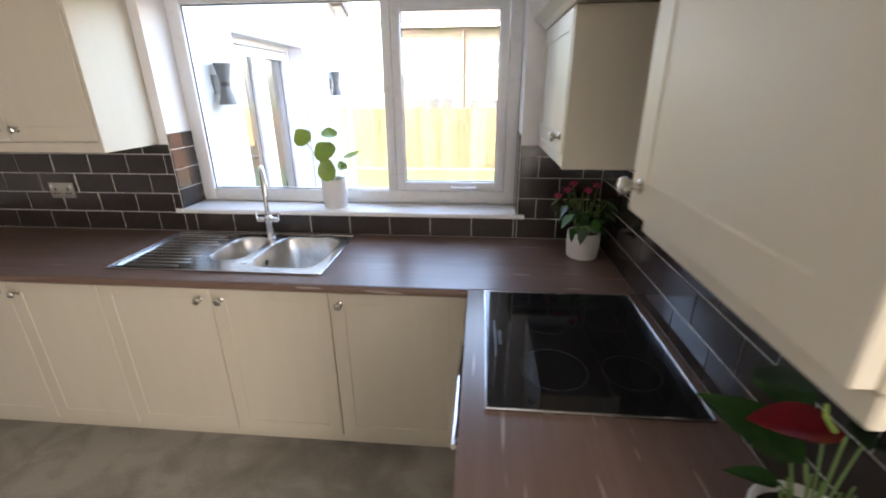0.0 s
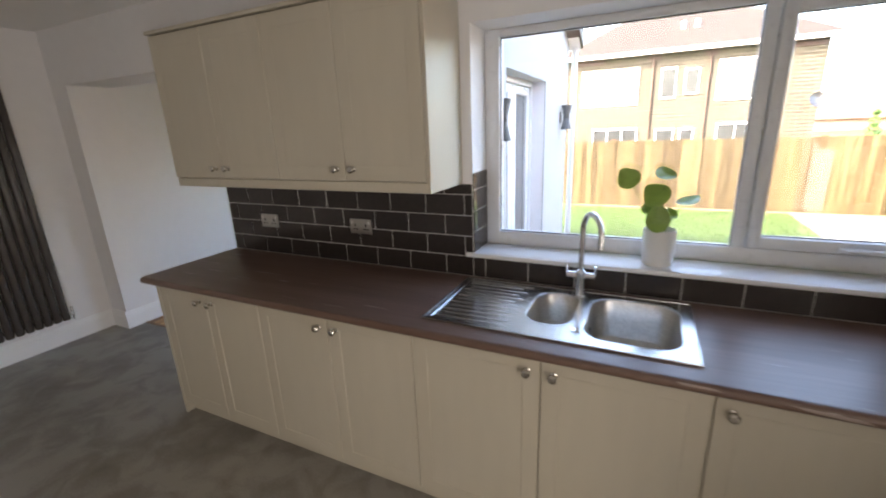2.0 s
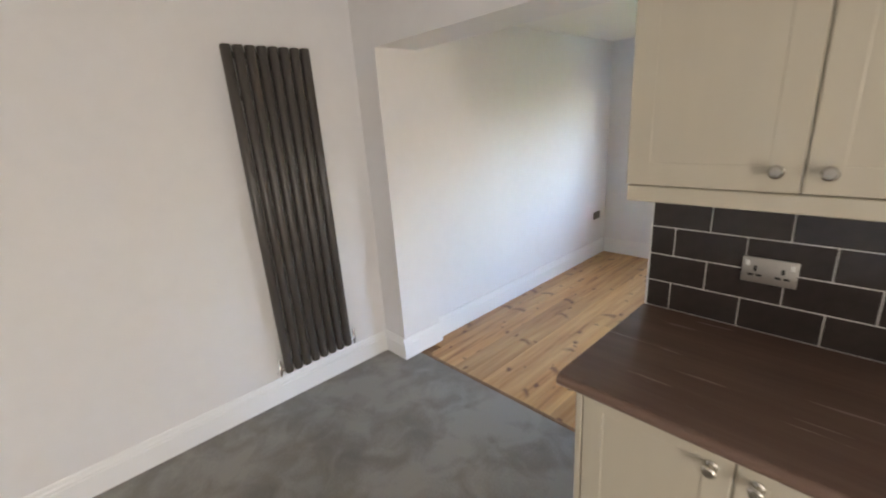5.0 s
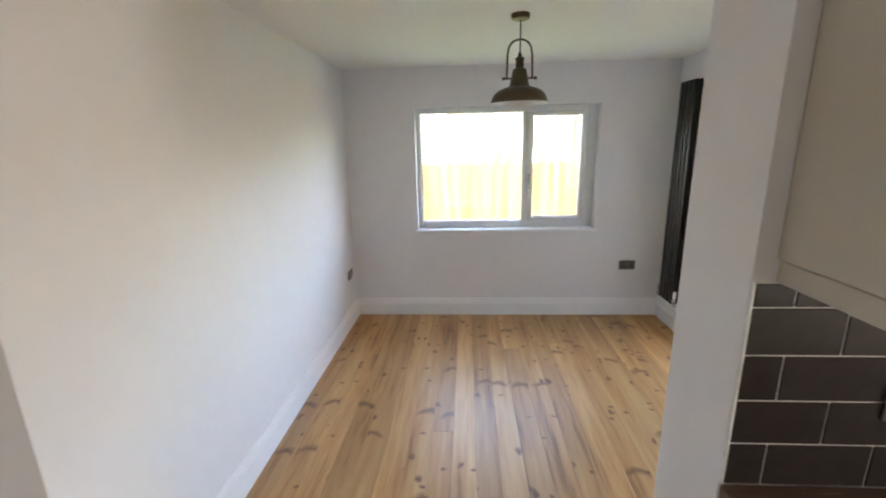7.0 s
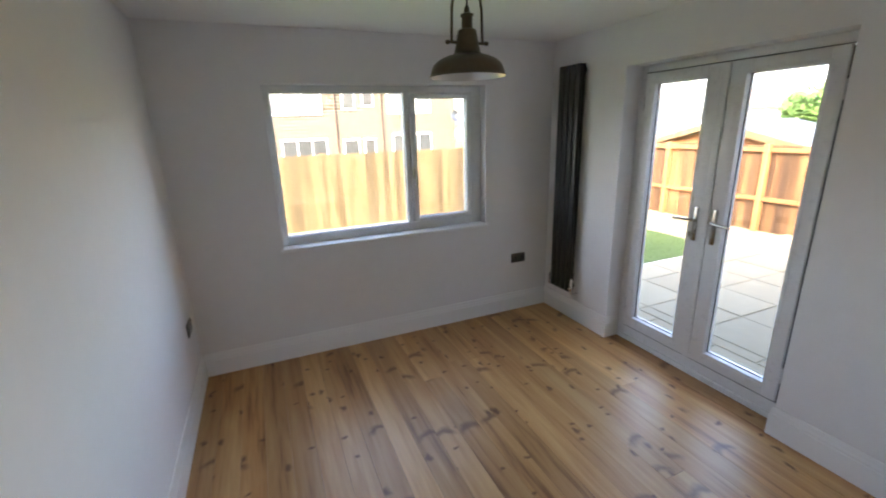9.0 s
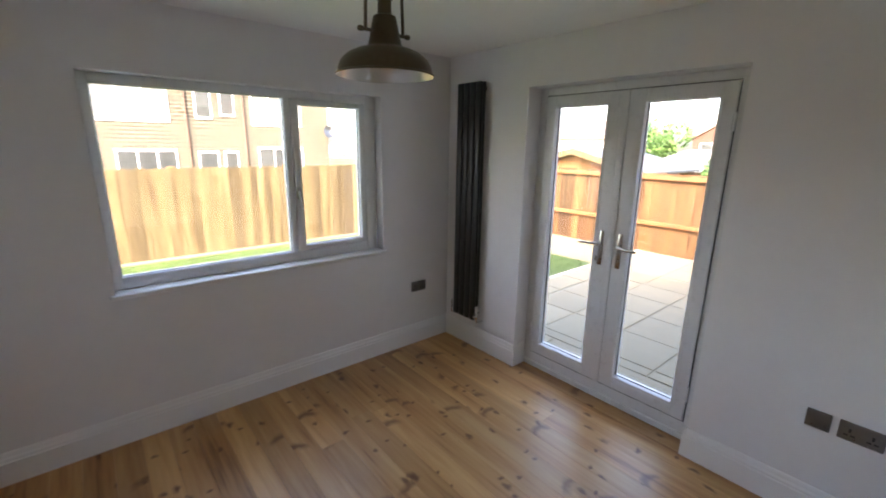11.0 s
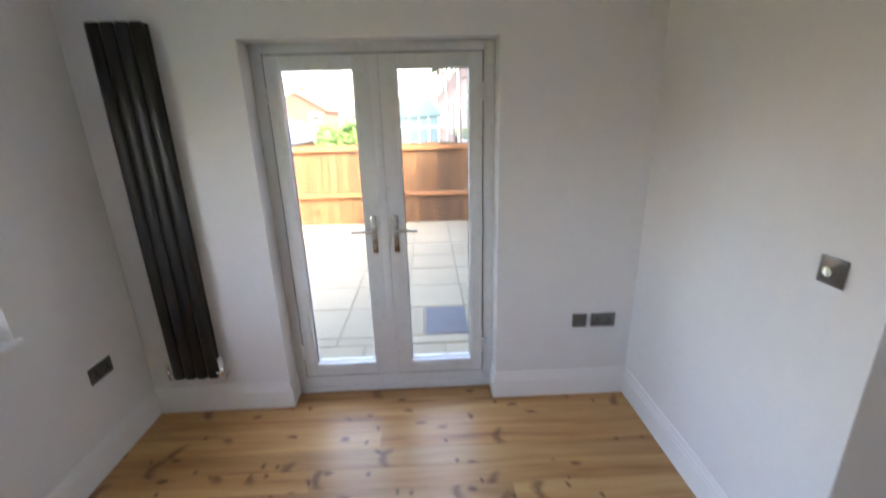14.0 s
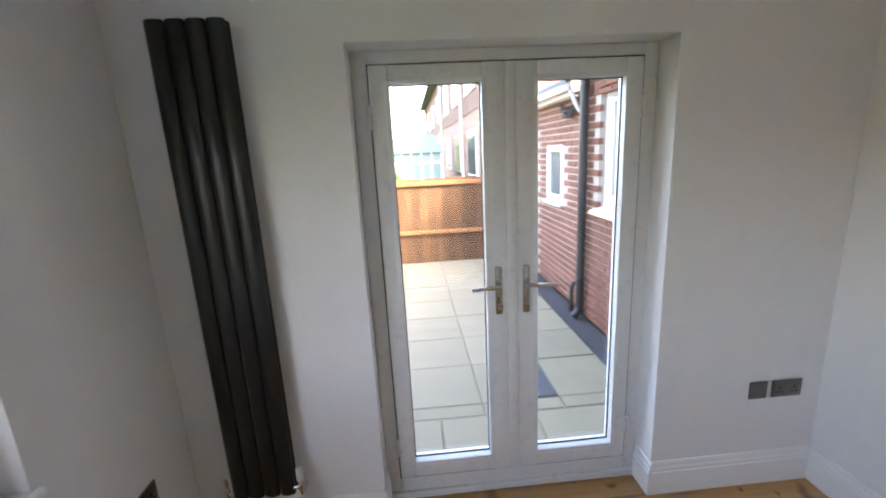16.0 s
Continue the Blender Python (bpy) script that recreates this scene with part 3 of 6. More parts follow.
def window(name, x0, x1, z0, z1, y, left, right, label, board):
    """Fixed light and a side-hung casement in one frame. left, right: glass edges (x0, x1, z0, z1); board: inner sill's y and z."""
    w = thing(name, ((x0 + x1) / 2, y, z0), label, "window", kind="structure")
    cx = (x0 + x1) / 2

    def lx(v):
        return v - cx
    mull = (left[1], right[0] - 0.052)
    part("window_frame", ring(lx(x0), lx(x1), 0, z1 - z0, lx(left[0]), lx(right[1] + 0.05), left[2] - z0, left[3] - z0, 0, 0.07), M_UPVC, w, "white uPVC frame", True)
    part("mullion", box((lx(mull[0]), 0.001, left[2] - z0 - 0.004), (lx(mull[1]), 0.069, left[3] - z0 + 0.004), 0.006, 2), M_UPVC, w, "", True)
    s = part("casement", ring(lx(mull[1] + 0.003), lx(right[1] + 0.047), left[2] - z0 + 0.003, left[3] - z0 - 0.003, lx(right[0]), lx(right[1]), right[2] - z0, right[3] - z0, -0.012, 0.055), M_UPVC, w, "opening casement sash", True)
    pane(w, lx(left[0]), lx(left[1]), left[2] - z0, left[3] - z0, 0.03)
    pane(s, lx(right[0]), lx(right[1]), right[2] - z0, right[3] - z0, 0.025)
    by0, by1, bz, over = board
    part("window_sill", box((lx(x0) - over, by0 - y, bz - z0 - 0.024), (lx(x1) + over, by1 - y, bz - z0), 0.007, 2), M_TRIM, w, "white gloss sill board", True)
    part("outer_sill", prism([(0.069, -0.02), (0.20, -0.05), (0.20, -0.02), (0.069, 0.012)], 0, lx(x0) - 0.03, lx(x1) + 0.03), M_UPVC, w, "white outer sill")
    return w, s, lx


kw, ks, klx = window("window_1", 3.455, 5.285, 1.04, 2.10, 0.20, (3.53, 4.575, 1.112, 2.062), (4.675, 5.17, 1.165, 2.015),
                     "white uPVC kitchen window with a fixed light and casement", (-0.008, 0.205, 1.04, 0.0))
hb = part("window_handle", box((klx(4.98) - 0.05, -0.022, 0.085), (klx(4.98) + 0.05, -0.012, 0.105), 0.004, 2), M_UPVC, ks, "white casement handle", True)
part("grip", tube([(klx(4.93), -0.02, 0.095), (klx(4.945), -0.045, 0.097), (klx(5.07), -0.045, 0.10)], 0.008, 8), M_UPVC, hb, "", True)
# ears of the sill that lie on the tiles
for ex0, ex1 in ((3.417, 3.4545), (5.2855, 5.322)):
    shell("trim_sill_ear", box((ex0, -0.010, 1.016), (ex1, 0.0065, 1.04), 0.005, 2), M_TRIM, "rounded end of the white sill board", "sill")

dw, ds, dlx = window("window_2", 0.645, 2.305, 0.848, 1.99, 3.225, (0.690, 1.637, 0.935, 1.938), (1.729, 2.166, 0.974, 1.901),
                     "white uPVC dining room window with a fixed light and casement", (DY1 + 0.001, 3.23, 0.869, 0.0))
shell("trim_sill_nosing", box((0.622, DY1 - 0.022, 0.843), (2.326, DY1 - 0.0005, 0.869), 0.007, 2), M_TRIM, "white gloss nosing of the dining room sill", "sill")
hb = part("window_handle", box((dlx(1.694) - 0.012, -0.026, 0.45), (dlx(1.694) + 0.012, -0.012, 0.53), 0.004, 2), M_NICKEL, ds, "satin casement handle", True)
part("grip", tube([(dlx(1.694), -0.02, 0.51), (dlx(1.694), -0.05, 0.505), (dlx(1.701), -0.052, 0.39)], 0.008, 8), M_NICKEL, hb, "", True)

fd = thing("door_1", (3.095, 1.715, 0), "pair of white uPVC glazed garden doors, closed", "garden doors", kind="structure", rz=-90)
part("door_frame", ring(-0.626, 0.626, 0.0, 2.045, -0.562, 0.562, 0.108, 1.995, 0, 0.07), M_UPVC, fd, "white uPVC outer frame", True)
part("threshold", box((-0.622, -0.018, 0.0), (0.622, -0.001, 0.035), 0.004, 2), M_UPVC, fd, "white threshold strip")
for sgn in (-1, 1):
    xs = sorted((sgn * 0.558, sgn * 0.006))
    gx = sorted((sgn * 0.483, sgn * 0.115))
    leaf = part("door_leaf", ring(xs[0], xs[1], 0.115, 1.99, gx[0], gx[1], 0.203, 1.916, -0.016, 0.055), M_UPVC, fd, "white glazed door leaf", True)
    pane(leaf, gx[0], gx[1], 0.203, 1.916, 0.03)
    part("bead", ring(gx[0] - 0.018, gx[1] + 0.018, 0.185, 1.934, gx[0], gx[1], 0.203, 1.916, -0.020, -0.0165, 0.0015), M_UPVC, leaf, "slim glazing bead")
    lever(leaf, (sgn * 0.062, -0.016, 1.05), sgn, M_NICKEL, key=(sgn < 0))
    seal = bmesh.new()
    box((min(sgn * 0.559, sgn * 0.5625), -0.0045, 0.110), (max(sgn * 0.559, sgn * 0.5625), -0.0005, 1.996), bm=seal)
    box((xs[0], -0.0045, 1.9908), (xs[1], -0.0005, 1.9938), bm=seal)
    box((xs[0], -0.0045, 0.1085), (xs[1], -0.0005, 0.1140), bm=seal)
    part("seal", seal, M_GASKET, leaf, "dark rubber seal round the leaf")
    for hz in (0.25, 1.75):
        part("hinge", lathe([(0, 0), (0.009, 0), (0.009, 0.09), (0, 0.09)], 10, at=(sgn * 0.562, -0.02, hz)), M_UPVC, leaf, "white barrel hinge", True)
part("meeting_bead", box((-0.022, -0.026, 0.118), (0.022, -0.0165, 1.987), 0.004, 2), M_UPVC, fd, "rounded cover strip between the leaves", True)

# doorway in the side wall, with its white architrave
for y0, y1 in ((-2.885, -2.82), (-3.82, -3.755)):
    shell("trim_architrave", box((KX0, y0, 0), (KX0 + 0.019, y1, 2.085), 0.004, 2), M_TRIM, "white gloss door architrave", "architrave", True)
shell("trim_architrave_head", box((KX0, -3.755, 2.02), (KX0 + 0.019, -2.885, 2.085), 0.004, 2), M_TRIM, "white gloss door architrave head", "architrave", True)
# unseen wall and floor added round the kitchen fill lamp
shell("wall_fill_recess", box((5.9505, -3.60, 0), (6.10, -2.505, 2.3)), M_WALL, "plain unseen wall closing the added fill lamp recess")
shell("floor_fill_recess", box((KX1 + 0.0005, -3.419, -0.2), (5.9495, -2.541, -0.001)), M_VINYL, "grey vinyl floor in the added fill lamp recess", "floor")
shell("wall_hall", box((-0.60, -3.9, 0), (-0.4505, -2.75, 2.1)), M_WALL, "plain wall closing the side doorway")
shell("floor_hall", box((-0.4495, -3.754, -0.2), (KX0 - 0.0005, -2.886, -0.001)), M_VINYL, "grey vinyl floor in the side doorway", "floor")

# ---------- kitchen units ----------
WT = 0.912


def knob(parent, x, y, z, axis='-y'):
    prof = [(0, 0), (0.013, 0), (0.013, 0.004), (0.007, 0.008), (0.0065, 0.018), (0.012, 0.022), (0.0165, 0.028), (0.0165, 0.033), (0.012, 0.038), (0, 0.040)]
    return part("knob", lathe(prof, 16, axis=axis, at=(x, y, z)), M_NICKEL, parent, "round brushed nickel knob", True)


def shaker(x0, x1, z0, z1, y, t=0.02, rail=0.085, sunk=0.004):
    """A framed door with a recessed flat panel; its face looks towards -y."""
    b = box((x0, y, z0), (x1, y + t, z1), 0.0025, 1)
    front = min((f for f in b.faces), key=lambda f: f.calc_center_median().y)
    bmesh.ops.inset_region(b, faces=[front], thickness=rail, depth=0)
    bmesh.ops.inset_region(b, faces=[front], thickness=0.004, depth=-sunk)
    return b


def cabinet(name, x, y, z, w, d, h, doors, label, category, group, knob_low, plinth=0.0, rz=0, side=0, rail=0.085, sink=False):
    """A unit with its back at local y = d and doors at y = 0. doors: 1 or 2; knob at the top or the foot of each door."""
    c = thing(name, (x, y, z), label, category, group, rz=rz)
    if sink:
        carcass = join(box((0.001, 0.022, plinth), (w - 0.001, d, 0.70), 0.002), box((0.001, 0.022, 0.7005), (w - 0.001, 0.038, h), 0.002))
        join(carcass, box((0.001, 0.0385, 0.7005), (0.019, d, h), 0.002))
        join(carcass, box((w - 0.019, 0.0385, 0.7005), (w - 0.001, d, h), 0.002))
    else:
        carcass = box((0.001, 0.022, plinth), (w - 0.001, d, h), 0.002)
    part("body", carcass, M_CARC, c, "cream carcass")
    if plinth:
        part("plinth", box((0.001, 0.05, 0), (w - 0.001, 0.068, plinth - 0.004)), M_CREAM, c, "cream plinth board")
    dwid = w / doors
    for i in range(doors):
        a, e = i * dwid + 0.0022, (i + 1) * dwid - 0.0022
        dr = part("door", shaker(a, e, plinth + 0.002, h - 0.003, 0, rail=rail, sunk=0.0012 if knob_low and w > 0.7 else 0.0027), M_CREAM, c, "cream shaker door")
        kx = (e - 0.045 if (i == 0 and doors == 2) else a + 0.045)
        if doors == 1 and side:
            kx = e - 0.045
        knob(dr, kx, 0.001, (plinth + 0.055) if knob_low else (h - 0.068))
    return c


G1 = "base units under the window"
for x0, x1, dn in ((1.745, 2.53, 2), (2.53, 3.41, 2), (3.41, 4.465, 2), (4.465, 5.04, 1)):
    cabinet("base_cabinet", x0, -0.588, 0, x1 - x0, 0.58, 0.872, dn, "cream shaker base cabinet with nickel knobs, closed" if dn == 2 else "cream single-door base cabinet beside the corner", "cabinet", G1, False, 0.082, sink=(x0 == 3.41))
e = tagged(solid("end_panel", box((1.722, -0.588, 0.0), (1.743, -0.004, 0.872), 0.002), M_CREAM), "cream end panel closing the run of base cabinets", "panel")
cp = tagged(solid("corner_post", box((5.041, -0.62, 0.078), (5.09, -0.575, 0.872), 0.002), M_CREAM), "cream corner post between two runs of cabinets", "panel")

G2 = "wall units beside the window"
for x0, x1 in ((1.725, 2.545), (2.545, 3.385)):
    cabinet("wall_cabinet", x0, -0.338, 1.437, x1 - x0, 0.344, 0.755, 2, "cream shaker wall cabinet with two closed doors", "cabinet", G2, True)
tagged(solid("light_pelmet", box((1.730, -0.334, 1.389), (3.3855, -0.314, 1.4355), 0.003), M_CREAM), "cream pelmet strip under the wall cabinets", "trim")
tagged(solid("end_panel", box((3.386, -0.336, 1.389), (3.404, 0.006, 2.192), 0.002), M_CREAM), "cream end panel of the wall cabinets", "panel")
tagged(solid("cabinet_top_panel", box((1.715, -0.348, 2.196), (3.412, 0.006, 2.214), 0.003), M_CARC), "thin cream top panel over the wall cabinets", "panel")

tagged(solid("light_pelmet", box((1.730, -0.3135, 1.389), (1.748, 0.004, 1.4355), 0.003), M_CREAM), "cream pelmet return at the end of the wall cabinets", "trim")

# units along the right-hand wall; their doors look towards -x
cabinet("wall_cabinet", 5.362, -0.02, 1.437, 0.62, 0.336, 0.45, 1, "cream shaker corner wall cabinet over the worktop", "cabinet", "wall units by the hob", True, rz=-90, side=1)
tagged(solid("light_pelmet", box((5.366, -0.638, 1.39), (5.384, -0.02, 1.4355), 0.003), M_CREAM), "cream pelmet strip under the corner wall cabinet", "trim")
tagged(solid("end_panel", box((5.364, -0.660, 1.39), (5.698, -0.6415, 1.885), 0.002), M_CREAM), "cream end panel of the corner wall cabinet", "panel")
tagged(solid("cornice", prism([(5.31, 1.942), (5.31, 1.928), (5.345, 1.905), (5.36, 1.889), (5.698, 1.889), (5.698, 1.942)], 1, -0.70, -0.01), M_CREAM), "cream moulded cornice on the corner wall cabinet", "trim")
cabinet("wall_cabinet", 5.362, -1.342, 1.437, 0.505, 0.336, 0.755, 1, "cream shaker wall cabinet beside the hob", "cabinet", "wall units by the hob", True, rz=-90)
tagged(solid("light_pelmet", box((5.386, -1.846, 1.402), (5.402, -1.360, 1.4355), 0.003), M_CREAM), "cream pelmet strip under the wall cabinet by the hob", "trim")

cabinet("base_cabinet", 5.088, -1.262, 0, 0.60, 0.60, 0.872, 1, "cream shaker base cabinet beside the oven", "cabinet", "", False, 0.082, rz=-90)

ov = thing("built_in_oven", (5.088, -0.628, 0), "black glass and steel built-in oven under the hob", "oven", rz=-90)
part("body", box((0.002, 0.02, 0.082), (0.628, 0.58, 0.872), 0.003), M_RADB, ov)
part("plinth", box((0.002, 0.05, 0.0), (0.628, 0.068, 0.078)), M_CREAM, ov, "cream plinth board")
part("control_panel", box((0.004, -0.002, 0.765), (0.626, 0.018, 0.868), 0.003), M_STEEL, ov, "brushed steel control panel")
od = part("oven_door", box((0.004, -0.006, 0.17), (0.626, 0.018, 0.758), 0.004), M_HOB, ov, "black glass oven door", True)
b = tube([(0.05, -0.055, 0.70), (0.58, -0.055, 0.70)], 0.010, 12)
for hx in (0.075, 0.555):
    tube([(hx, -0.004, 0.70), (hx, -0.055, 0.70)], 0.007, 8, b)
part("handle", b, M_CHROME, od, "chrome bar handle", True)
for kx in (0.12, 0.24, 0.40, 0.52):
    part("dial", lathe([(0, 0), (0.020, 0), (0.018, 0.016), (0.016, 0.018), (0, 0.018)], 16, axis='-y', at=(kx, -0.002, 0.815)), M_STEEL, ov, "steel control dial", True)
part("warming_drawer", box((0.004, 0.0, 0.086), (0.626, 0.018, 0.165), 0.003), M_CREAM, ov, "cream filler panel")

# worktops, with the sink cut out
wt = holed(2, WT - 0.038, WT, (1.686, 5.691), (-0.625, -0.001), [(3.462, 4.402, -0.515, -0.075)])
b = solid("worktop", wt, M_WORKTOP)
tagged(b, "dark walnut-effect laminate worktop under the window", "worktop")
part("front_edge", tube([(1.686, -0.625, WT - 0.019), (5.052, -0.625, WT - 0.019)], 0.0188, 12), M_WORKTOP, b, "rounded front edge", True)
part("end_edge", box((1.683, -0.622, WT - 0.0375), (1.6857, -0.003, WT - 0.0005), 0.001), M_WORKTOP, b, "laminate end strip")
rw = box((5.052, -1.875, WT - 0.038), (5.691, -0.6265, WT - 0.0005), 0.004, 2)
tagged(solid("worktop", rw, M_WORKTOP_Y, smooth=True), "dark walnut-effect laminate worktop around the hob", "worktop")


def rounded_rect(x0, x1, y0, y1, r, n=6):
    pts = []
    for cx, cy, a in ((x1 - r, y1 - r, 0), (x0 + r, y1 - r, 90), (x0 + r, y0 + r, 180), (x1 - r, y0 + r, 270)):
        pts += [(cx + r * math.cos(radians(a + 90 * i / n)), cy + r * math.sin(radians(a + 90 * i / n))) for i in range(n + 1)]
    return pts


def loft(loops, cap=True):
    """Skin between loops of equal count; the last one closed."""
    b = bmesh.new()
    rows = [[b.verts.new(p) for p in lp] for lp in loops]
    for a, c in zip(rows, rows[1:]):
        for i in range(len(a)):
            j = (i + 1) % len(a)
            b.faces.new((a[i], a[j], c[j], c[i]))
    if cap:
        b.faces.new(rows[-1])
    return b


def bowl(x0, x1, y0, y1, depth, r):
    def lp(inset, z, rr):
        return [(px, py, z) for px, py in rounded_rect(x0 + inset, x1 - inset, y0 + inset, y1 - inset, rr)]
    return loft([lp(-0.006, 0.0075, r + .006), lp(0, 0.005, r), lp(0.004, -0.004, r), lp(0.012, -depth * 0.6, r * 0.9), lp(0.022, -depth * 0.92, r * 0.85), lp(0.045, -depth, r * 0.6)])


sk = thing("kitchen_sink", (3.93, -0.29, WT), "stainless steel sink with drainer and one and a half bowls", "sink")
# deck with holes for the bowls: strips between them
SX0, SX1, SY0, SY1 = -0.488, 0.496, -0.252, 0.248
main, half = (0.125, 0.452, -0.195, 0.195), (-0.105, 0.075, -0.13, 0.185)
drain = (-0.465, -0.14, -0.225, 0.225)
deck = holed(2, 0.0015, 0.0065, (SX0, SX1), (SY0, SY1), [main, half, drain])
part("deck", deck, M_STEEL, sk)
b = bmesh.new()
for i, (lo, hi) in enumerate((((SX0 - .004, SY0 - .004), (SX1 + .004, SY0 + .006)), ((SX0 - .004, SY1 - .006), (SX1 + .004, SY1 + .004)), ((SX0 - .004, SY0 + .006), (SX0 + .006, SY1 - .006)), ((SX1 - .006, SY0 + .006), (SX1 + .004, SY1 - .006)))):
    box((lo[0], lo[1], 0.001), (hi[0], hi[1], 0.009), 0.003, 2, b)
part("rim", b, M_STEEL, sk, "raised polished rim", True)


def corner_fill(hole, r):
    """Fills a square hole's corners round a rounded bowl, one piece a corner."""
    x0, x1, y0, y1 = hole
    n = 6
    for cx, cy, sx, sy in ((x1, y1, -1, -1), (x0, y1, 1, -1), (x0, y0, 1, 1), (x1, y0, -1, 1)):
        b = bmesh.new()
        c = b.verts.new((cx, cy, 0.0065))
        ax, ay = cx + sx * r, cy + sy * r
        ps = [b.verts.new((ax - sx * r * math.cos(radians(90 * i / n)), ay - sy * r * math.sin(radians(90 * i / n)), 0.0065)) for i in range(n + 1)]
        for i in range(n):
            b.faces.new((c, ps[i], ps[i + 1]))
        part("deck_corner", b, M_STEEL, sk)


corner_fill(main, 0.085)
corner_fill(half, 0.075)
mb = part("main_bowl", bowl(*main, 0.17, 0.085), M_STEELD, sk, "deep rectangular steel bowl", True)
hbw = part("half_bowl", bowl(*half, 0.13, 0.075), M_STEELD, sk, "small oval steel bowl", True)
for bowl_part, cx, cy, dz in ((mb, 0.288, 0.0, -0.17), (hbw, -0.015, 0.03, -0.13)):
    part("waste", lathe([(0, 0.003), (0.02, 0.003), (0.024, 0.005), (0.038, 0.005), (0.043, 0.0005)], 20, at=(cx, cy, dz)), M_CHROME, bowl_part, "round chrome waste", True)
    part("strainer", lathe([(0.0, 0.0062), (0.012, 0.0060), (0.019, 0.0045), (0.021, 0.0034)], 16, at=(cx, cy, dz)), M_STEELD, bowl_part, "domed steel plug", True)
    part("waste_gap", lathe([(0.0225, 0.0052), (0.0285, 0.0056), (0.0285, 0.0050)], 20, at=(cx, cy, dz)), M_DARKHOLE, bowl_part, "dark gap round the plug")
part("overflow", lathe([(0, 0), (0.014, 0), (0.014, 0.002), (0, 0.002)], 14, axis='x', at=(0.139, -0.03, -0.045)), M_DARKHOLE, mb, "dark overflow hole")
part("overflow_cap", box((0.085, -0.165, 0.007), (0.118, -0.135, 0.010), 0.003), M_CHROME, sk, "small chrome cap", True)
dr = part("drainer", box((drain[0], drain[2], -0.004), (drain[1], drain[3], 0.0005)), M_STEEL, sk, "sunken draining board")
for i in range(11):
    yy = -0.195 + i * 0.039
    part("drainer_ridge", box((drain[0] + 0.012 + 0.02 * (i % 2), yy - 0.0045, -0.001), (drain[1] - 0.015 - 0.03 * ((i + 1) % 2), yy + 0.0045, 0.0042), 0.0025, 2), M_STEEL, dr, "pressed ridge", True)

tp = thing("mixer_tap", (3.997, -0.105, WT + 0.0065), "chrome swan-neck mixer tap with two levers", "tap")
part("base", lathe([(0, 0), (0.027, 0), (0.027, 0.006), (0.020, 0.012), (0.019, 0.085), (0.022, 0.09), (0.022, 0.115), (0.014, 0.125), (0.0, 0.125)], 20), M_CHROME, tp, "", True)
sp = [(0, 0, 0.12), (0, 0, 0.30)]
sp += [(0.105 * (1 - math.cos(radians(a))) * 0.42, -0.075 * (1 - math.cos(radians(a))), 0.30 + 0.085 * math.sin(radians(a))) for a in range(15, 181, 15)]
sp += [(0.088, -0.152, 0.265)]
part("spout", tube(sp, 0.0115, 14), M_CHROME, tp, "tall curved spout", True)
for s in (-1, 1):
    arm = part("side_arm", tube([(s * 0.015, 0, 0.10), (s * 0.058, 0, 0.10)], 0.014, 14), M_CHROME, tp, "", True)
    part("lever", tube([(s * 0.058, -0.005, 0.10), (s * 0.060, -0.005, 0.145)], 0.006, 8), M_CHROME, arm, "thin upright lever", True)

hob = thing("ceramic_hob", (5.115, -1.295, WT), "black glass ceramic hob with a steel edge", "hob")
HW, HD = 0.542, 0.645
part("glass", box((0.006, 0.006, 0.001), (HW - 0.006, HD - 0.006, 0.008), 0.002), M_HOB, hob, "shiny black ceramic glass")
b = box((0, 0, 0.0), (HW, 0.006, 0.009), 0.0015)
box((0, HD - 0.006, 0.0), (HW, HD, 0.009), 0.0015, bm=b)
box((0, 0.006, 0.0), (0.006, HD - 0.006, 0.009), 0.0015, bm=b)
box((HW - 0.006, 0.006, 0.0), (HW, HD - 0.006, 0.009), 0.0015, bm=b)
part("edge_trim", b, M_STEEL, hob, "polished steel edge")
for cx, cy, r in ((0.19, 0.17, 0.09), (0.40, 0.17, 0.075), (0.20, 0.46, 0.105), (0.41, 0.46, 0.08)):
    part("cooking_zone", lathe([(r, 0.0084), (r + 0.0025, 0.0084), (r + 0.0025, 0.0081), (r, 0.0081), (r, 0.0084)], 40, at=(cx, cy, 0)), M_HOBMARK, hob, "faint grey ring marking")
part("touch_controls", join(box((0.03, 0.22, 0.0081), (0.036, 0.42, 0.0084)), box((0.044, 0.28, 0.0081), (0.054, 0.36, 0.0084))), M_HOBMARK, hob, "faint touch control marks")


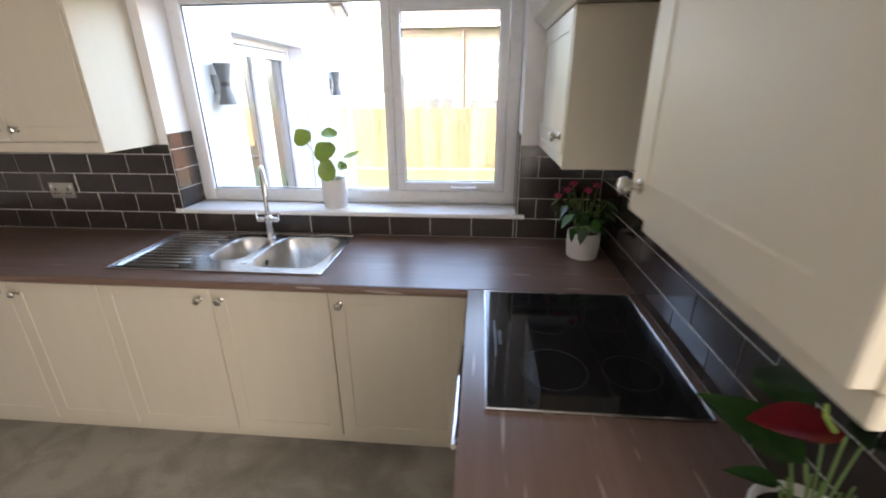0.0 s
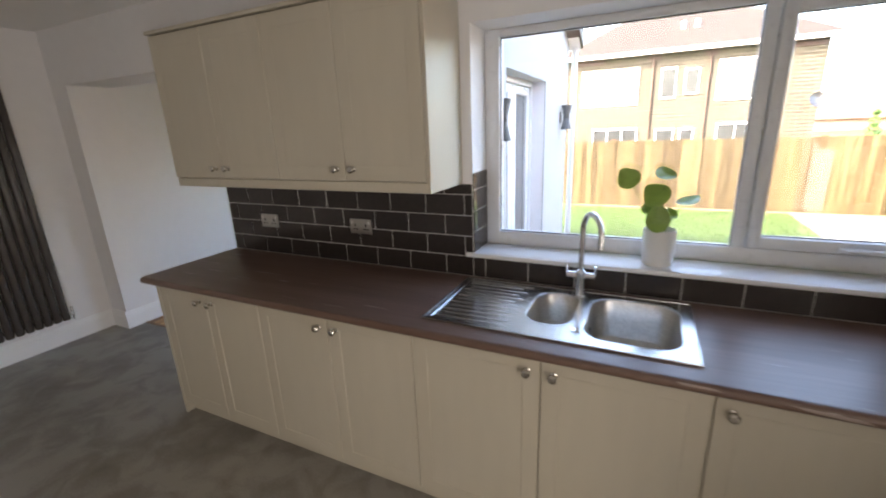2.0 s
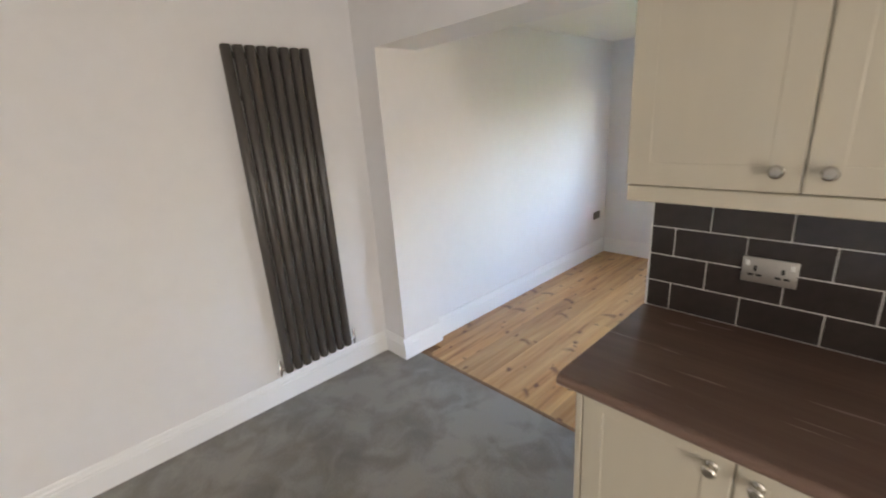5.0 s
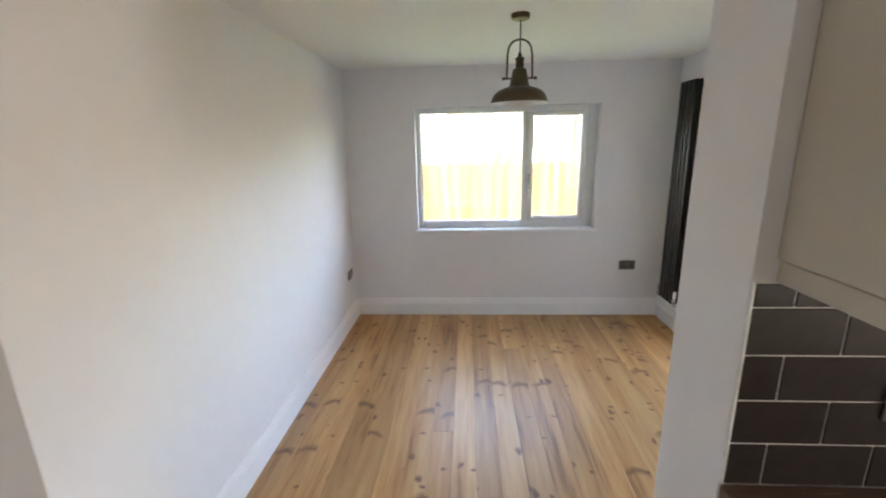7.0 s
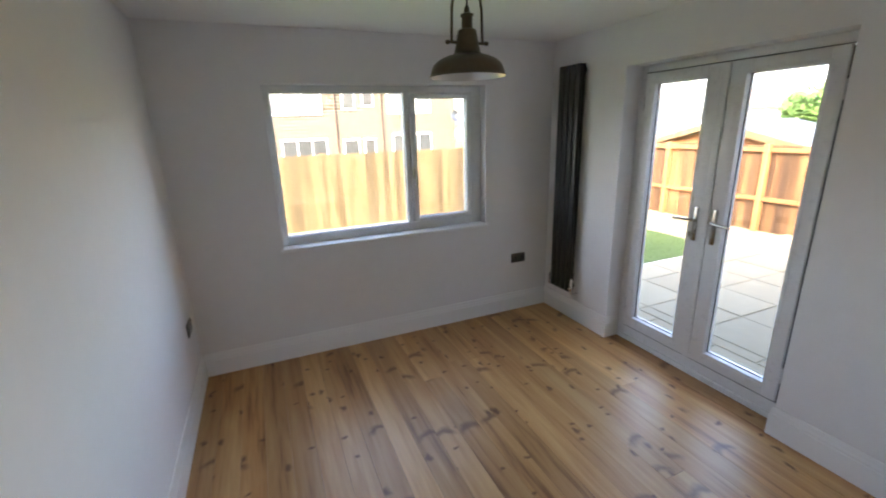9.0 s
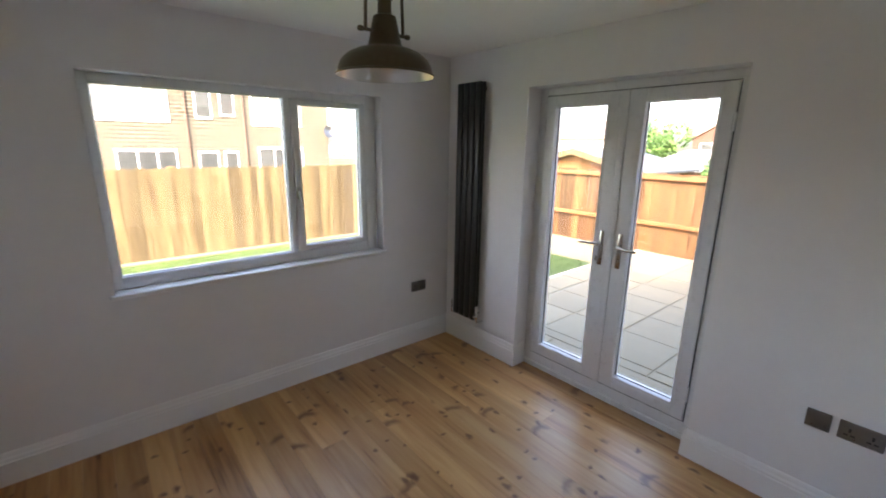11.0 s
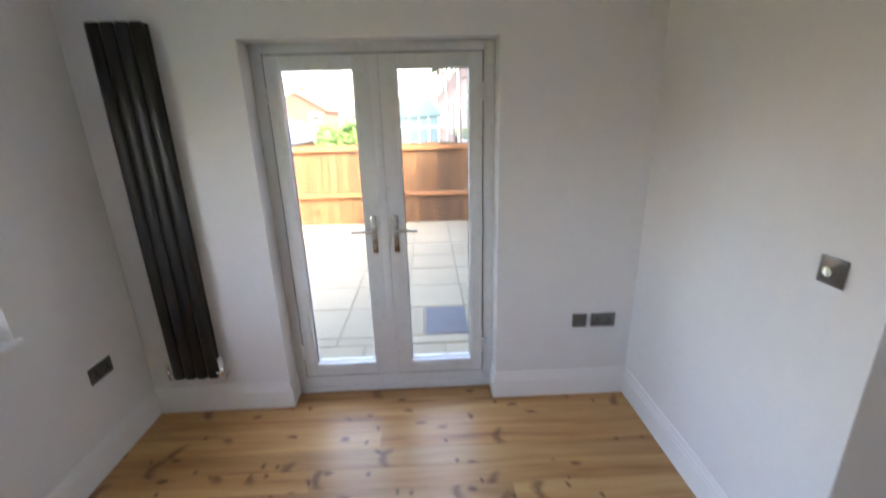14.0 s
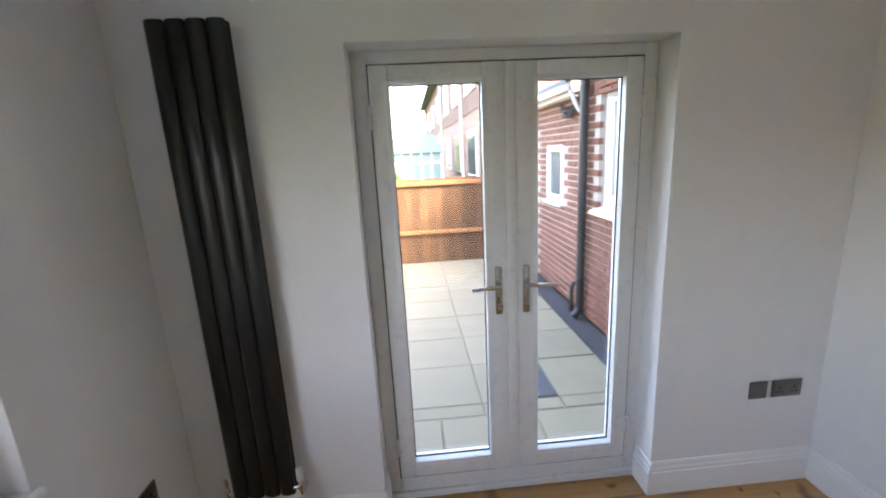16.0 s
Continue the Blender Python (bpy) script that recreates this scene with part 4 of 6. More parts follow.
# ---------- radiators ----------
def radiator(name, loc, rz, n, pitch, z0, z1, rx, ry, material, label, rows=1, gap=0.0, stand=0.06, valve_h=0.0, trv=None):
    """Upright tubes side by side; local -y faces the room, the wall is at y = 0."""
    r = thing(name, loc, label, "radiator", rz=rz)
    w = n * pitch
    prof = bmesh.new()
    for row in range(rows):
        yy = -stand + row * gap
        for i in range(n):
            cx = -w / 2 + (i + 0.5) * pitch
            seg = 18
            loops = []
            for z, s in ((z0, 0.86), (z0 + 0.006, 1.0), (z1 - 0.006, 1.0), (z1, 0.86)):
                loops.append([(cx + rx * s * math.copysign(abs(math.cos(2 * math.pi * k / seg)) ** 0.95, math.cos(2 * math.pi * k / seg)),
                               yy + ry * s * math.copysign(abs(math.sin(2 * math.pi * k / seg)) ** 0.95, math.sin(2 * math.pi * k / seg)), z) for k in range(seg)])
            b = loft(loops)
            b.faces.new([v for v in b.verts][:seg])
            part("tube", b, material, r, "", True)
    back = -stand + (rows - 1) * gap
    for z in (z0 + 0.045, z1 - 0.045):
        part("header", box((-w / 2 + 0.012, back + ry * 0.4, z - 0.017), (w / 2 - 0.012, back + ry * 0.4 + 0.022, z + 0.017), 0.006, 2), material, r, "horizontal header bar", True)
    for x in (-w / 2 + pitch * 1.5, w / 2 - pitch * 1.5):
        for z in (z0 + 0.25, z1 - 0.25):
            part("bracket", box((x - 0.015, back + 0.01, z - 0.015), (x + 0.015, 0.0, z + 0.015), 0.003), material, r)
    for s in (-1, 1):
        vx = s * (w / 2 + 0.022)
        v = part("valve", lathe([(0, -0.020), (0.010, -0.018), (0.012, 0.0), (0.012, 0.018), (0.009, 0.022), (0.009, 0.04), (0, 0.042)], 14, at=(vx, -stand, z0 + 0.03)), M_CHROME, r, "chrome angled valve", True)
        part("union", tube([(vx - s * 0.03, -stand, z0 + 0.03), (vx, -stand, z0 + 0.03)], 0.010, 12), M_CHROME, v, "", True)
        part("pipe", tube([(vx, -stand, z0 + 0.012), (vx, -stand, z0 - 0.005), (vx, -stand + 0.02, z0 - 0.016), (vx, -0.0, z0 - 0.016)], 0.0075, 10), M_CHROME, v, "chrome pipe tail", True)
        head = [(0, 0), (0.013, 0), (0.014, 0.01), (0.014, 0.055), (0.011, 0.062), (0, 0.063)] if trv == s else [(0, 0), (0.009, 0), (0.008, 0.035), (0.006, 0.04), (0, 0.04)]
        part("valve_head", lathe(head, 14, at=(vx, -stand, z0 + 0.062)), M_PLAST if trv == s else M_CHROME, v, "white thermostatic head" if trv == s else "chrome cap", True)
    return r


radiator("column_radiator", (KX0, -0.568, 0), 90, 8, 0.0605, 0.215, 2.09, 0.0265, 0.0265, M_RAD, "tall anthracite tubular radiator on the kitchen wall", stand=0.062)
radiator("column_radiator", (DX1, 2.832, 0), -90, 4, 0.0645, 0.272, 2.112, 0.0315, 0.014, M_RADB, "tall black double column radiator beside the garden doors", rows=2, gap=0.036, stand=0.075, trv=1)


# ---------- sockets and switches ----------
def socket(name, loc, rz, gangs, material, label, holes=True):
    s = thing(name, loc, label, "socket", rz=rz)
    w = 0.146 if gangs == 2 else 0.086
    part("plate", box((-w / 2, -0.009, -0.043), (w / 2, 0, 0.043), 0.004, 2), material, s, "", True)
    for g in range(gangs if holes else 0):
        cx = 0.0 if gangs == 1 else (-0.036 + 0.072 * g)
        part("rocker", box((cx - 0.006 + 0.022 * (1 if g else -1) * (gangs - 1), -0.0125, 0.014), (cx + 0.006 + 0.022 * (1 if g else -1) * (gangs - 1), -0.008, 0.032), 0.002), M_PLAST if material is M_SATIN else material, s, "small rocker switch")
        for hx, hz, ww, hh in ((0, 0.006, 0.0045, 0.009), (-0.011, -0.016, 0.0075, 0.0035), (0.011, -0.016, 0.0075, 0.0035)):
            part("pin_hole", box((cx + hx - ww, -0.0096, hz - hh), (cx + hx + ww, -0.0085, hz + hh)), M_DARKHOLE, s, "dark pin hole")
    return s


socket("wall_socket", (2.058, -0.0008, 1.128), 0, 2, M_SATIN, "satin steel double socket on the dark tiles")
socket("wall_socket", (2.771, -0.0008, 1.135), 0, 2, M_SATIN, "satin steel double socket with switches on dark tiles")
socket("wall_socket", (0.0, 2.932, 0.484), 90, 2, M_PLATE, "dark metal socket low on the dining room wall")
socket("wall_socket", (2.64, DY1, 0.505), 0, 2, M_PLATE, "dark metal double socket under the window")
socket("aerial_socket", (DX1, 0.594, 0.503), -90, 1, M_PLATE, "dark metal aerial outlet beside a double socket", holes=False)
socket("wall_socket", (DX1, 0.454, 0.503), -90, 2, M_PLATE, "dark metal double socket near the garden doors")
a = socket("dimmer_switch", (1.855, DY0, 1.215), 180, 1, M_PLATE, "brushed metal dimmer switch by the doorway", holes=False)
part("dimmer_knob", lathe([(0, 0), (0.015, 0), (0.014, 0.014), (0, 0.015)], 18, axis='-y', at=(0, -0.009, 0)), M_CHROME, a, "round chrome dimmer knob", True)

# ---------- kitchen ceiling light ----------
kl = thing("ceiling_light", (0.35, -0.86, KZ), "small dark metal ceiling light in the kitchen, unlit", "ceiling light")
part("base", lathe([(0, 0), (0.055, 0), (0.055, -0.016), (0.05, -0.022), (0, -0.022)], 28), M_LAMP, kl, "", True)
part("cup", lathe([(0.0, -0.020), (0.022, -0.022), (0.036, -0.040), (0.038, -0.085), (0.034, -0.085), (0.030, -0.045), (0, -0.040)], 24), M_LAMP, kl, "short dark cup", True)

# ---------- pendant lamp ----------
pl = thing("pendant_lamp", (1.412, 1.675, DZ), "aged pewter industrial pendant lamp with a domed shade", "pendant lamp")
RZ = 1.880 - DZ
part("ceiling_rose", lathe([(0, 0), (0.05, 0), (0.05, -0.012), (0.046, -0.026), (0.012, -0.030), (0, -0.030)], 28), M_LAMP, pl, "round ceiling rose", True)
part("cord", tube([(0, 0, -0.028), (0.001, 0, -0.08), (0, 0, RZ + 0.255)], 0.0035, 8), M_CORD, pl, "dark fabric cord", True)
shade_prof = [(0.150, 0.0), (0.152, 0.004), (0.147, 0.008), (0.143, 0.026), (0.133, 0.047), (0.112, 0.066), (0.085, 0.078), (0.060, 0.085), (0.051, 0.094), (0.045, 0.122), (0.038, 0.160), (0.034, 0.176), (0.028, 0.180)]
shd = part("shade", lathe([(r * 1.05, RZ + z) for r, z in shade_prof], 48), M_LAMP, pl, "domed pewter shade", True)
inner = [(0.1495, 0.0005), (0.145, 0.008), (0.141, 0.025), (0.131, 0.045), (0.110, 0.063), (0.083, 0.075), (0.058, 0.082), (0.047, 0.090), (0.0, 0.094)]
part("shade_lining", lathe([(r * 1.05, RZ + z) for r, z in inner], 48), M_LAMPIN, shd, "pale metallic lining", True)
part("lamp_holder", lathe([(0, 0.172), (0.026, 0.172), (0.027, 0.178), (0.022, 0.184), (0.0215, 0.222), (0.026, 0.226), (0.026, 0.234), (0.012, 0.240), (0.008, 0.262), (0, 0.262)], 24, at=(0, 0, RZ)), M_LAMP, pl, "ribbed lamp holder", True)
yoke = [(-0.070, 0, RZ + 0.126), (-0.066, 0, RZ + 0.255)] + [(0.063 * math.cos(radians(a)), 0, RZ + 0.268 + 0.06 * math.sin(radians(a))) for a in range(180, -1, -15)] + [(0.066, 0, RZ + 0.255), (0.070, 0, RZ + 0.126)]
part("yoke", tube(yoke, 0.0055, 10), M_LAMP, pl, "arched bracket", True)
for s in (-1, 1):
    part("wing_screw", lathe([(0, -0.030), (0.0055, -0.030), (0.0055, 0.010), (0.0085, 0.012), (0.0085, 0.022), (0.0055, 0.026), (0, 0.027)], 12, axis='x' if s > 0 else '-x', at=(s * 0.070, 0, RZ + 0.130)), M_LAMP, pl, "slim side screw", True)
bl = part("bulb", lathe([(0, 0.018), (0.018, 0.022), (0.030, 0.040), (0.031, 0.055), (0.022, 0.078), (0.014, 0.095), (0.013, 0.11)], 24, at=(0, 0, RZ)), M_BULB, pl, "amber filament bulb, unlit", True)
part("filament", tube([(0.006 * math.cos(a * 1.3), 0.006 * math.sin(a * 1.3), RZ + 0.035 + 0.0025 * a) for a in range(20)], 0.0008, 5), M_FILA, bl, "coiled filament")

# ---------- plants ----------
rng = random.Random(7)


def leaf_mesh(length, width, fold=0.25, droop=0.25, tip=0.6, n=6, base=0.0):
    """A leaf along +x, folded at its midrib and drooping to the tip."""
    b = bmesh.new()
    rows = []
    for i in range(n + 1):
        u = i / n
        w = width * 0.5 * (math.sin(math.pi * min(1, u ** tip)) ** 0.8 if 0 < u < 1 else 0.02)
        z = -droop * length * u * u
        x = length * (u - base * (1 - u) * 0.2)
        rows.append([b.verts.new((x, -w, z + fold * w)), b.verts.new((x, 0, z)), b.verts.new((x, w, z + fold * w))])
    for a, c in zip(rows, rows[1:]):
        b.faces.new((a[0], a[1], c[1], c[0])), b.faces.new((a[1], a[2], c[2], c[1]))
    return b


def put_leaf(parent, material, root, tip_at, length, width, yaw, pitch, label="", name="leaf", **kw):
    """A stalk from root to tip_at and a leaf at its end."""
    r, t = Vector(root), Vector(tip_at)
    mid = (r + t) / 2 + Vector((0, 0, 0.12 * (t - r).length))
    ob = part(name, leaf_mesh(length, width, **kw), material, parent, label, True)
    ob.matrix_basis = pose(*tip_at, 0, pitch, yaw)
    part("stalk", tube([r, mid, t], 0.0022, 6), M_STEM, parent, "thin green stalk", True)
    return ob


def pot(parent, r, h, material=M_CERAM):
    prof = [(0, 0), (r * 0.86, 0), (r * 0.93, 0.006), (r, h * 0.5), (r, h - 0.004), (r - 0.003, h), (r - 0.006, h - 0.004), (r - 0.008, h * 0.8), (0, h * 0.8)]
    p = part("pot", lathe(prof, 32), material, parent, "plain white pot", True)
    part("compost", lathe([(r - 0.009, h * 0.8 + 0.001), (r * 0.5, h * 0.84), (0, h * 0.85)], 24), M_COMPOST, parent, "dark compost", True)
    return p


def round_leaf(parent, root, centre, w, h, tilt, yaw, turn=0.0):
    """A coin-shaped leaf, slightly cupped and notched at its stalk, on an arching stalk."""
    b = bmesh.new()
    hub = b.verts.new((0, 0, -0.004))
    rings = []
    for f, dz in ((0.55, -0.002), (1.0, 0.004)):
        rings.append([b.verts.new((w / 2 * f * math.cos(k * math.pi / 9), h / 2 * f * math.sin(k * math.pi / 9) * (1.0 + 0.45 * max(0.0, math.sin(k * math.pi / 9)) ** 6), dz + 0.002 * math.sin(3 * k * math.pi / 9))) for k in range(18)])
    for k in range(18):
        j = (k + 1) % 18
        b.faces.new((hub, rings[0][k], rings[0][j]))
        b.faces.new((rings[0][k], rings[1][k], rings[1][j], rings[0][j]))
    ob = part("leaf", b, M_LEAFL, parent, "", True)
    ob.matrix_basis = pose(*centre, 0, 0, yaw) @ pose(0, 0, 0, tilt, 0, 0) @ pose(0, 0, 0, 0, 0, turn)
    r, c = Vector(root), Vector(centre) + Vector((0, 0.005, 0))
    part("stalk", tube([r, r.lerp(c, 0.45) + Vector((0, 0, 0.025)), c], 0.0018, 6), M_STEM, parent, "thin green stalk", True)


pp = thing("potted_plant", (4.293, 0.10, 1.04), "green round-leaved houseplant in a white pot on the sill", "houseplant")
pot(pp, 0.066, 0.158)
for dx, dy, dz, w, h, tilt, yaw, turn in ((-0.14, -0.015, 0.372, 0.10, 0.082, 68, 5, 35), (0.0, 0.0, 0.392, 0.085, 0.078, 32, 20, 0), (-0.025, -0.02, 0.303, 0.125, 0.09, 58, 15, 38), (-0.015, -0.05, 0.205, 0.098, 0.108, 78, 12, 0),
                                          (0.095, 0.035, 0.275, 0.095, 0.085, 20, -45, 0), (-0.055, 0.03, 0.24, 0.06, 0.055, 70, -30, 0), (0.04, 0.04, 0.215, 0.06, 0.05, 50, 40, 0)):
    round_leaf(pp, (dx * 0.12, dy * 0.2, 0.125), (dx, dy, dz), w, h, tilt, yaw, turn)

fp = thing("potted_flower", (5.572, -0.235, WT), "red-flowered leafy plant in a white pot in the worktop corner", "houseplant")
pot(fp, 0.074, 0.125)
for i in range(60):
    a, rr, hh = rng.uniform(0, 360), rng.uniform(0.03, 0.125), rng.uniform(0.15, 0.29)
    x, y = min(0.06, rr * math.cos(radians(a))), rr * math.sin(radians(a))
    put_leaf(fp, M_LEAFD if i % 3 else M_LEAF, (x * 0.2, y * 0.2, 0.10), (x, y, hh), rng.uniform(0.055, 0.085), rng.uniform(0.03, 0.05), a + rng.uniform(-40, 40), rng.uniform(-5, 50), n=4)
for cx, cy, cz in ((-0.095, -0.02, 0.315), (-0.06, 0.04, 0.33), (-0.02, -0.07, 0.325), (0.03, -0.02, 0.335), (-0.12, 0.055, 0.27)):
    fl = part("flower", lathe([(0, -0.01), (0.010, -0.006), (0.014, 0.004), (0.008, 0.012), (0, 0.012)], 10, at=(cx, cy, cz)), M_PINK, fp, "small crimson flower head", True)
    part("stalk", tube([(cx * 0.2, cy * 0.2, 0.10), (cx * 0.7, cy * 0.7, 0.25), (cx, cy, cz - 0.008)], 0.002, 6), M_STEM, fp, "thin green stalk", True)
    for k in range(9):
        q = part("petal", leaf_mesh(0.028, 0.020, 0.3, -0.3, n=3), M_PINK, fl)
        q.matrix_basis = pose(cx, cy, cz, 0, -15 + 30 * (k % 2), 40 * k)

an = thing("potted_anthurium", (5.606, -1.622, WT), "anthurium with glossy dark red spathes in a white pot", "houseplant")
pot(an, 0.080, 0.112)
for dx, dy, dz, ln, wd, yaw, pit in ((-0.045, -0.005, 0.235, 0.155, 0.115, 131, -14), (-0.055, 0.055, 0.285, 0.13, 0.085, 55, -5), (-0.045, 0.02, 0.165, 0.075, 0.04, 158, 0), (0.03, -0.06, 0.25, 0.13, 0.08, -75, 10),
                                     (0.045, 0.02, 0.25, 0.11, 0.075, 20, 5), (-0.03, -0.07, 0.20, 0.11, 0.07, -110, 15), (0.02, 0.05, 0.22, 0.10, 0.06, 80, 10)):
    put_leaf(an, M_LEAFD, (dx * 0.25, dy * 0.25, 0.10), (dx, dy, dz), ln, wd, yaw, pit, droop=0.12, n=7)
for dx, dy, dz, yaw in ((-0.015, -0.012, 0.295, 155), (0.03, -0.095, 0.27, -60)):
    sp_ = put_leaf(an, M_RED, (dx * 0.2, dy * 0.2, 0.10), (dx, dy, dz), 0.11, 0.088, yaw, 4, "glossy dark red spathe", "spathe", fold=0.22, droop=0.12, n=7, tip=0.8)
    part("spadix", tube([(0.012, 0, 0.002), (0.025, 0, 0.022), (0.028, 0, 0.042)], 0.0045, 8, taper=0.6), M_LEAFL, sp_, "pale spadix", True)
for i in range(14):
    a = rng.uniform(0, 360)
    part("stalk", tube([(0.03 * math.cos(a), 0.03 * math.sin(a), 0.10), (0.045 * math.cos(a), 0.045 * math.sin(a), rng.uniform(0.14, 0.19))], 0.0022, 6), M_STEM, an, "thin green stalk", True)

# ---------- the house outside ----------
tagged(solid("house_outer_wall", holed(1, 0.2515, 0.325, (3.2925, 5.72), (GZ, 2.7), [(3.455, 5.285, 1.0, 2.10)]), M_MORTAR), "red brick outer wall of the house", "wall", kind="structure")
uh = thing("house_roof", (0, 0, 2.6), "brown tiled roof of the house with white eaves", "roof", kind="structure")
part("roof", prism([(-7.4, 0.12), (0.62, 0.12), (0.62, 0.18), (-3.4, 1.9)], 0, -7.3, 5.9), M_ROOF, uh, "brown tiled pitched roof")
part("fascia", box((3.52, 0.56, 0.0), (5.9, 0.60, 0.119)), M_FASCIA, uh, "white fascia board")
part("slab", box((-7.0, -7.0, 0.001), (5.72, 0.25, 0.115)), M_CEIL, uh, "plain ceiling void")
er = thing("extension_roof", (0, 0, 0), "tiled lean-to roof with brown bargeboard", "roof", kind="structure")
part("gable_wall", prism([(0.2515, 2.5505), (3.50, 2.5505), (0.2515, 3.9)], 0, 3.03, 3.285), M_RENDER, er, "white rendered gable")
part("roof", prism([(0.33, 4.06), (3.62, 2.60), (3.62, 2.68), (0.33, 4.14)], 0, -0.4, 3.43), M_ROOF, er)
part("bargeboard", prism([(0.33, 3.93), (3.62, 2.48), (3.62, 2.60), (0.33, 4.05)], 0, 3.41, 3.435), M_BROWNTRIM, er, "dark brown bargeboard")
part("fascia", box((-0.4, 3.56, 2.47), (3.405, 3.60, 2.60)), M_FASCIA, er)
part("gutter", box((-0.4, 3.60, 2.50), (3.43, 3.70, 2.57), 0.02, 2), M_PIPE, er, "black gutter")
tagged(solid("wall_render_east", holed(0, 3.2805, 3.292, (DY0 + 0.09, 3.512), (GZ, 2.55), [(1.089, 2.341, 0.0, 2.045)]), M_RENDER), "white rendered outer wall around the garden doors", "wall", kind="structure")
shell("trim_door_reveal", join(box((3.17, 1.0893, -0.015), (3.292, 2.3407, 0.003)), box((3.166, 1.0893, 2.0422), (3.291, 2.3407, 2.0447))), M_RENDER, "rendered reveal around the garden doors", "trim")
tagged(solid("downpipe", tube([(3.35, 3.58, 2.5), (3.35, 3.58, GZ)], 0.034, 14), M_PIPEW, smooth=True), "white rain downpipe at the corner of the extension", "downpipe")


def wall_lamp(loc):
    w = thing("outdoor_wall_lamp", loc, "grey hourglass-shaped outdoor wall lamp", "wall lamp", "lamps beside the garden doors", rz=90)
    part("body", lathe([(0, 0.13), (0.055, 0.13), (0.055, 0.122), (0.030, 0.012), (0.028, 0.0), (0.030, -0.012), (0.055, -0.122), (0.055, -0.13), (0, -0.13)], 24, at=(0, -0.066, 0)), M_SLATE, w, "hourglass metal body", True)
    part("collar", lathe([(0.0285, 0.014), (0.034, 0.012), (0.034, -0.012), (0.0285, -0.014)], 20, at=(0, -0.066, 0)), M_PIPE, w, "dark collar at the waist", True)
    part("back_plate", box((-0.04, -0.012, -0.06), (0.04, 0.0, 0.06), 0.003), M_SLATE, w)
    return w


wall_lamp((3.292, 0.79, 1.69))
wall_lamp((3.292, 3.12, 1.72))

# single-storey wing beyond the kitchen
wg = thing("outhouse_wing", (0, 0, 0), "single-storey red brick wing with a small window and door", "building", kind="structure")
part("wall_core", holed(1, -2.5, 0.325, (5.7205, 8.42), (GZ, 2.2), [(6.20, 6.76, 0.98, 1.66), (7.22, 8.02, GZ + .005, 1.86)]), M_MORTAR, wg, "mortar bed of the brickwork")
part("roof", prism([(0.50, 2.26), (0.50, 2.31), (-2.7, 3.6), (-2.7, 3.5)], 0, 5.73, 8.6), M_ROOFG, wg, "grey tiled roof slope")
part("fascia", box((5.73, 0.44, 2.14), (8.6, 0.46, 2.28)), M_FASCIA, wg, "white fascia board")
part("gutter", box((5.68, 0.462, 2.17), (8.62, 0.56, 2.24), 0.025, 3), M_FASCIA, wg, "white gutter", True)
part("soffit", box((5.73, 0.36, 2.135), (8.6, 0.4395, 2.15)), M_FASCIA, wg, "white soffit")
w = part("window", ring(6.20, 6.76, 0.98, 1.66, 6.27, 6.69, 1.06, 1.58, 0.27, 0.345), M_UPVC, wg, "small white obscured window", True)
part("pane", box((6.27, 0.30, 1.06), (6.69, 0.308, 1.58)), M_FROST, w, "obscured glass pane")
part("sill", box((6.15, 0.30, 0.94), (6.81, 0.40, 0.978), 0.006), M_UPVC, w, "white sill")
d = part("door", box((7.22, 0.24, GZ + 0.02), (8.02, 0.30, 1.86), 0.004), M_UPVC, wg, "white half-glazed back door")
part("door_pane", box((7.36, 0.299, 0.95), (7.88, 0.306, 1.70)), M_FROST, d, "obscured glass pane")
part("door_step", box((7.2, 0.326, GZ), (8.05, 0.46, GZ + 0.10), 0.01), M_UPVC, d, "white door step")
part("door_handle", tube([(7.30, 0.30, 0.92), (7.30, 0.35, 0.92), (7.42, 0.35, 0.92)], 0.01, 8), M_NICKEL, d, "lever handle", True)
bp = thing("rain_downpipe", (5.47, 0.405, GZ), "black plastic rain downpipe with brackets", "downpipe")
part("pipe", tube([(0, 0, 0.06), (0, 0, 2.75)], 0.042, 16), M_PIPE, bp, "", True)
for z in (0.9, 2.35):
    part("bracket", lathe([(0.042, -0.02), (0.05, -0.02), (0.05, 0.02), (0.042, 0.02)], 16, at=(0, 0, z)), M_PIPE, bp, "pipe collar", True)
part("shoe", tube([(0, 0, 0.10), (0, 0.02, 0.05), (0, 0.07, 0.01)], 0.042, 14), M_PIPE, bp, "", True)
tagged(solid("waste_pipe", tube([(5.66, 0.325, 0.16), (5.66, 0.40, 0.16), (5.66, 0.42, 0.12), (5.66, 0.42, GZ)], 0.025, 12), M_PIPE, smooth=True), "short black waste pipe from the wall", "pipe")
tagged(solid("white_downpipe", tube([(5.60, 0.50, 2.18), (5.58, 0.43, 2.02), (5.58, 0.37, 1.95), (5.58, 0.37, GZ)], 0.022, 12), M_PIPEW, smooth=True), "slim white rain pipe beside the black one", "downpipe")
cb = bmesh.new()
for i in range(9):
    pts = [(5.70 + i * 0.012, 0.34, 2.10)]
    for k in range(1, 7):
        pts.append((5.70 + 0.07 * k + rng.uniform(-0.03, 0.03), 0.36 + rng.uniform(0, 0.07), 2.09 - 0.16 * math.sin(k / 6 * math.pi) * rng.uniform(0.4, 1.2)))
    tube(pts, 0.007, 6, cb)
tagged(solid("cable_bundle", cb, M_PIPE, smooth=True), "tangle of black cables under the gutter", "cables")

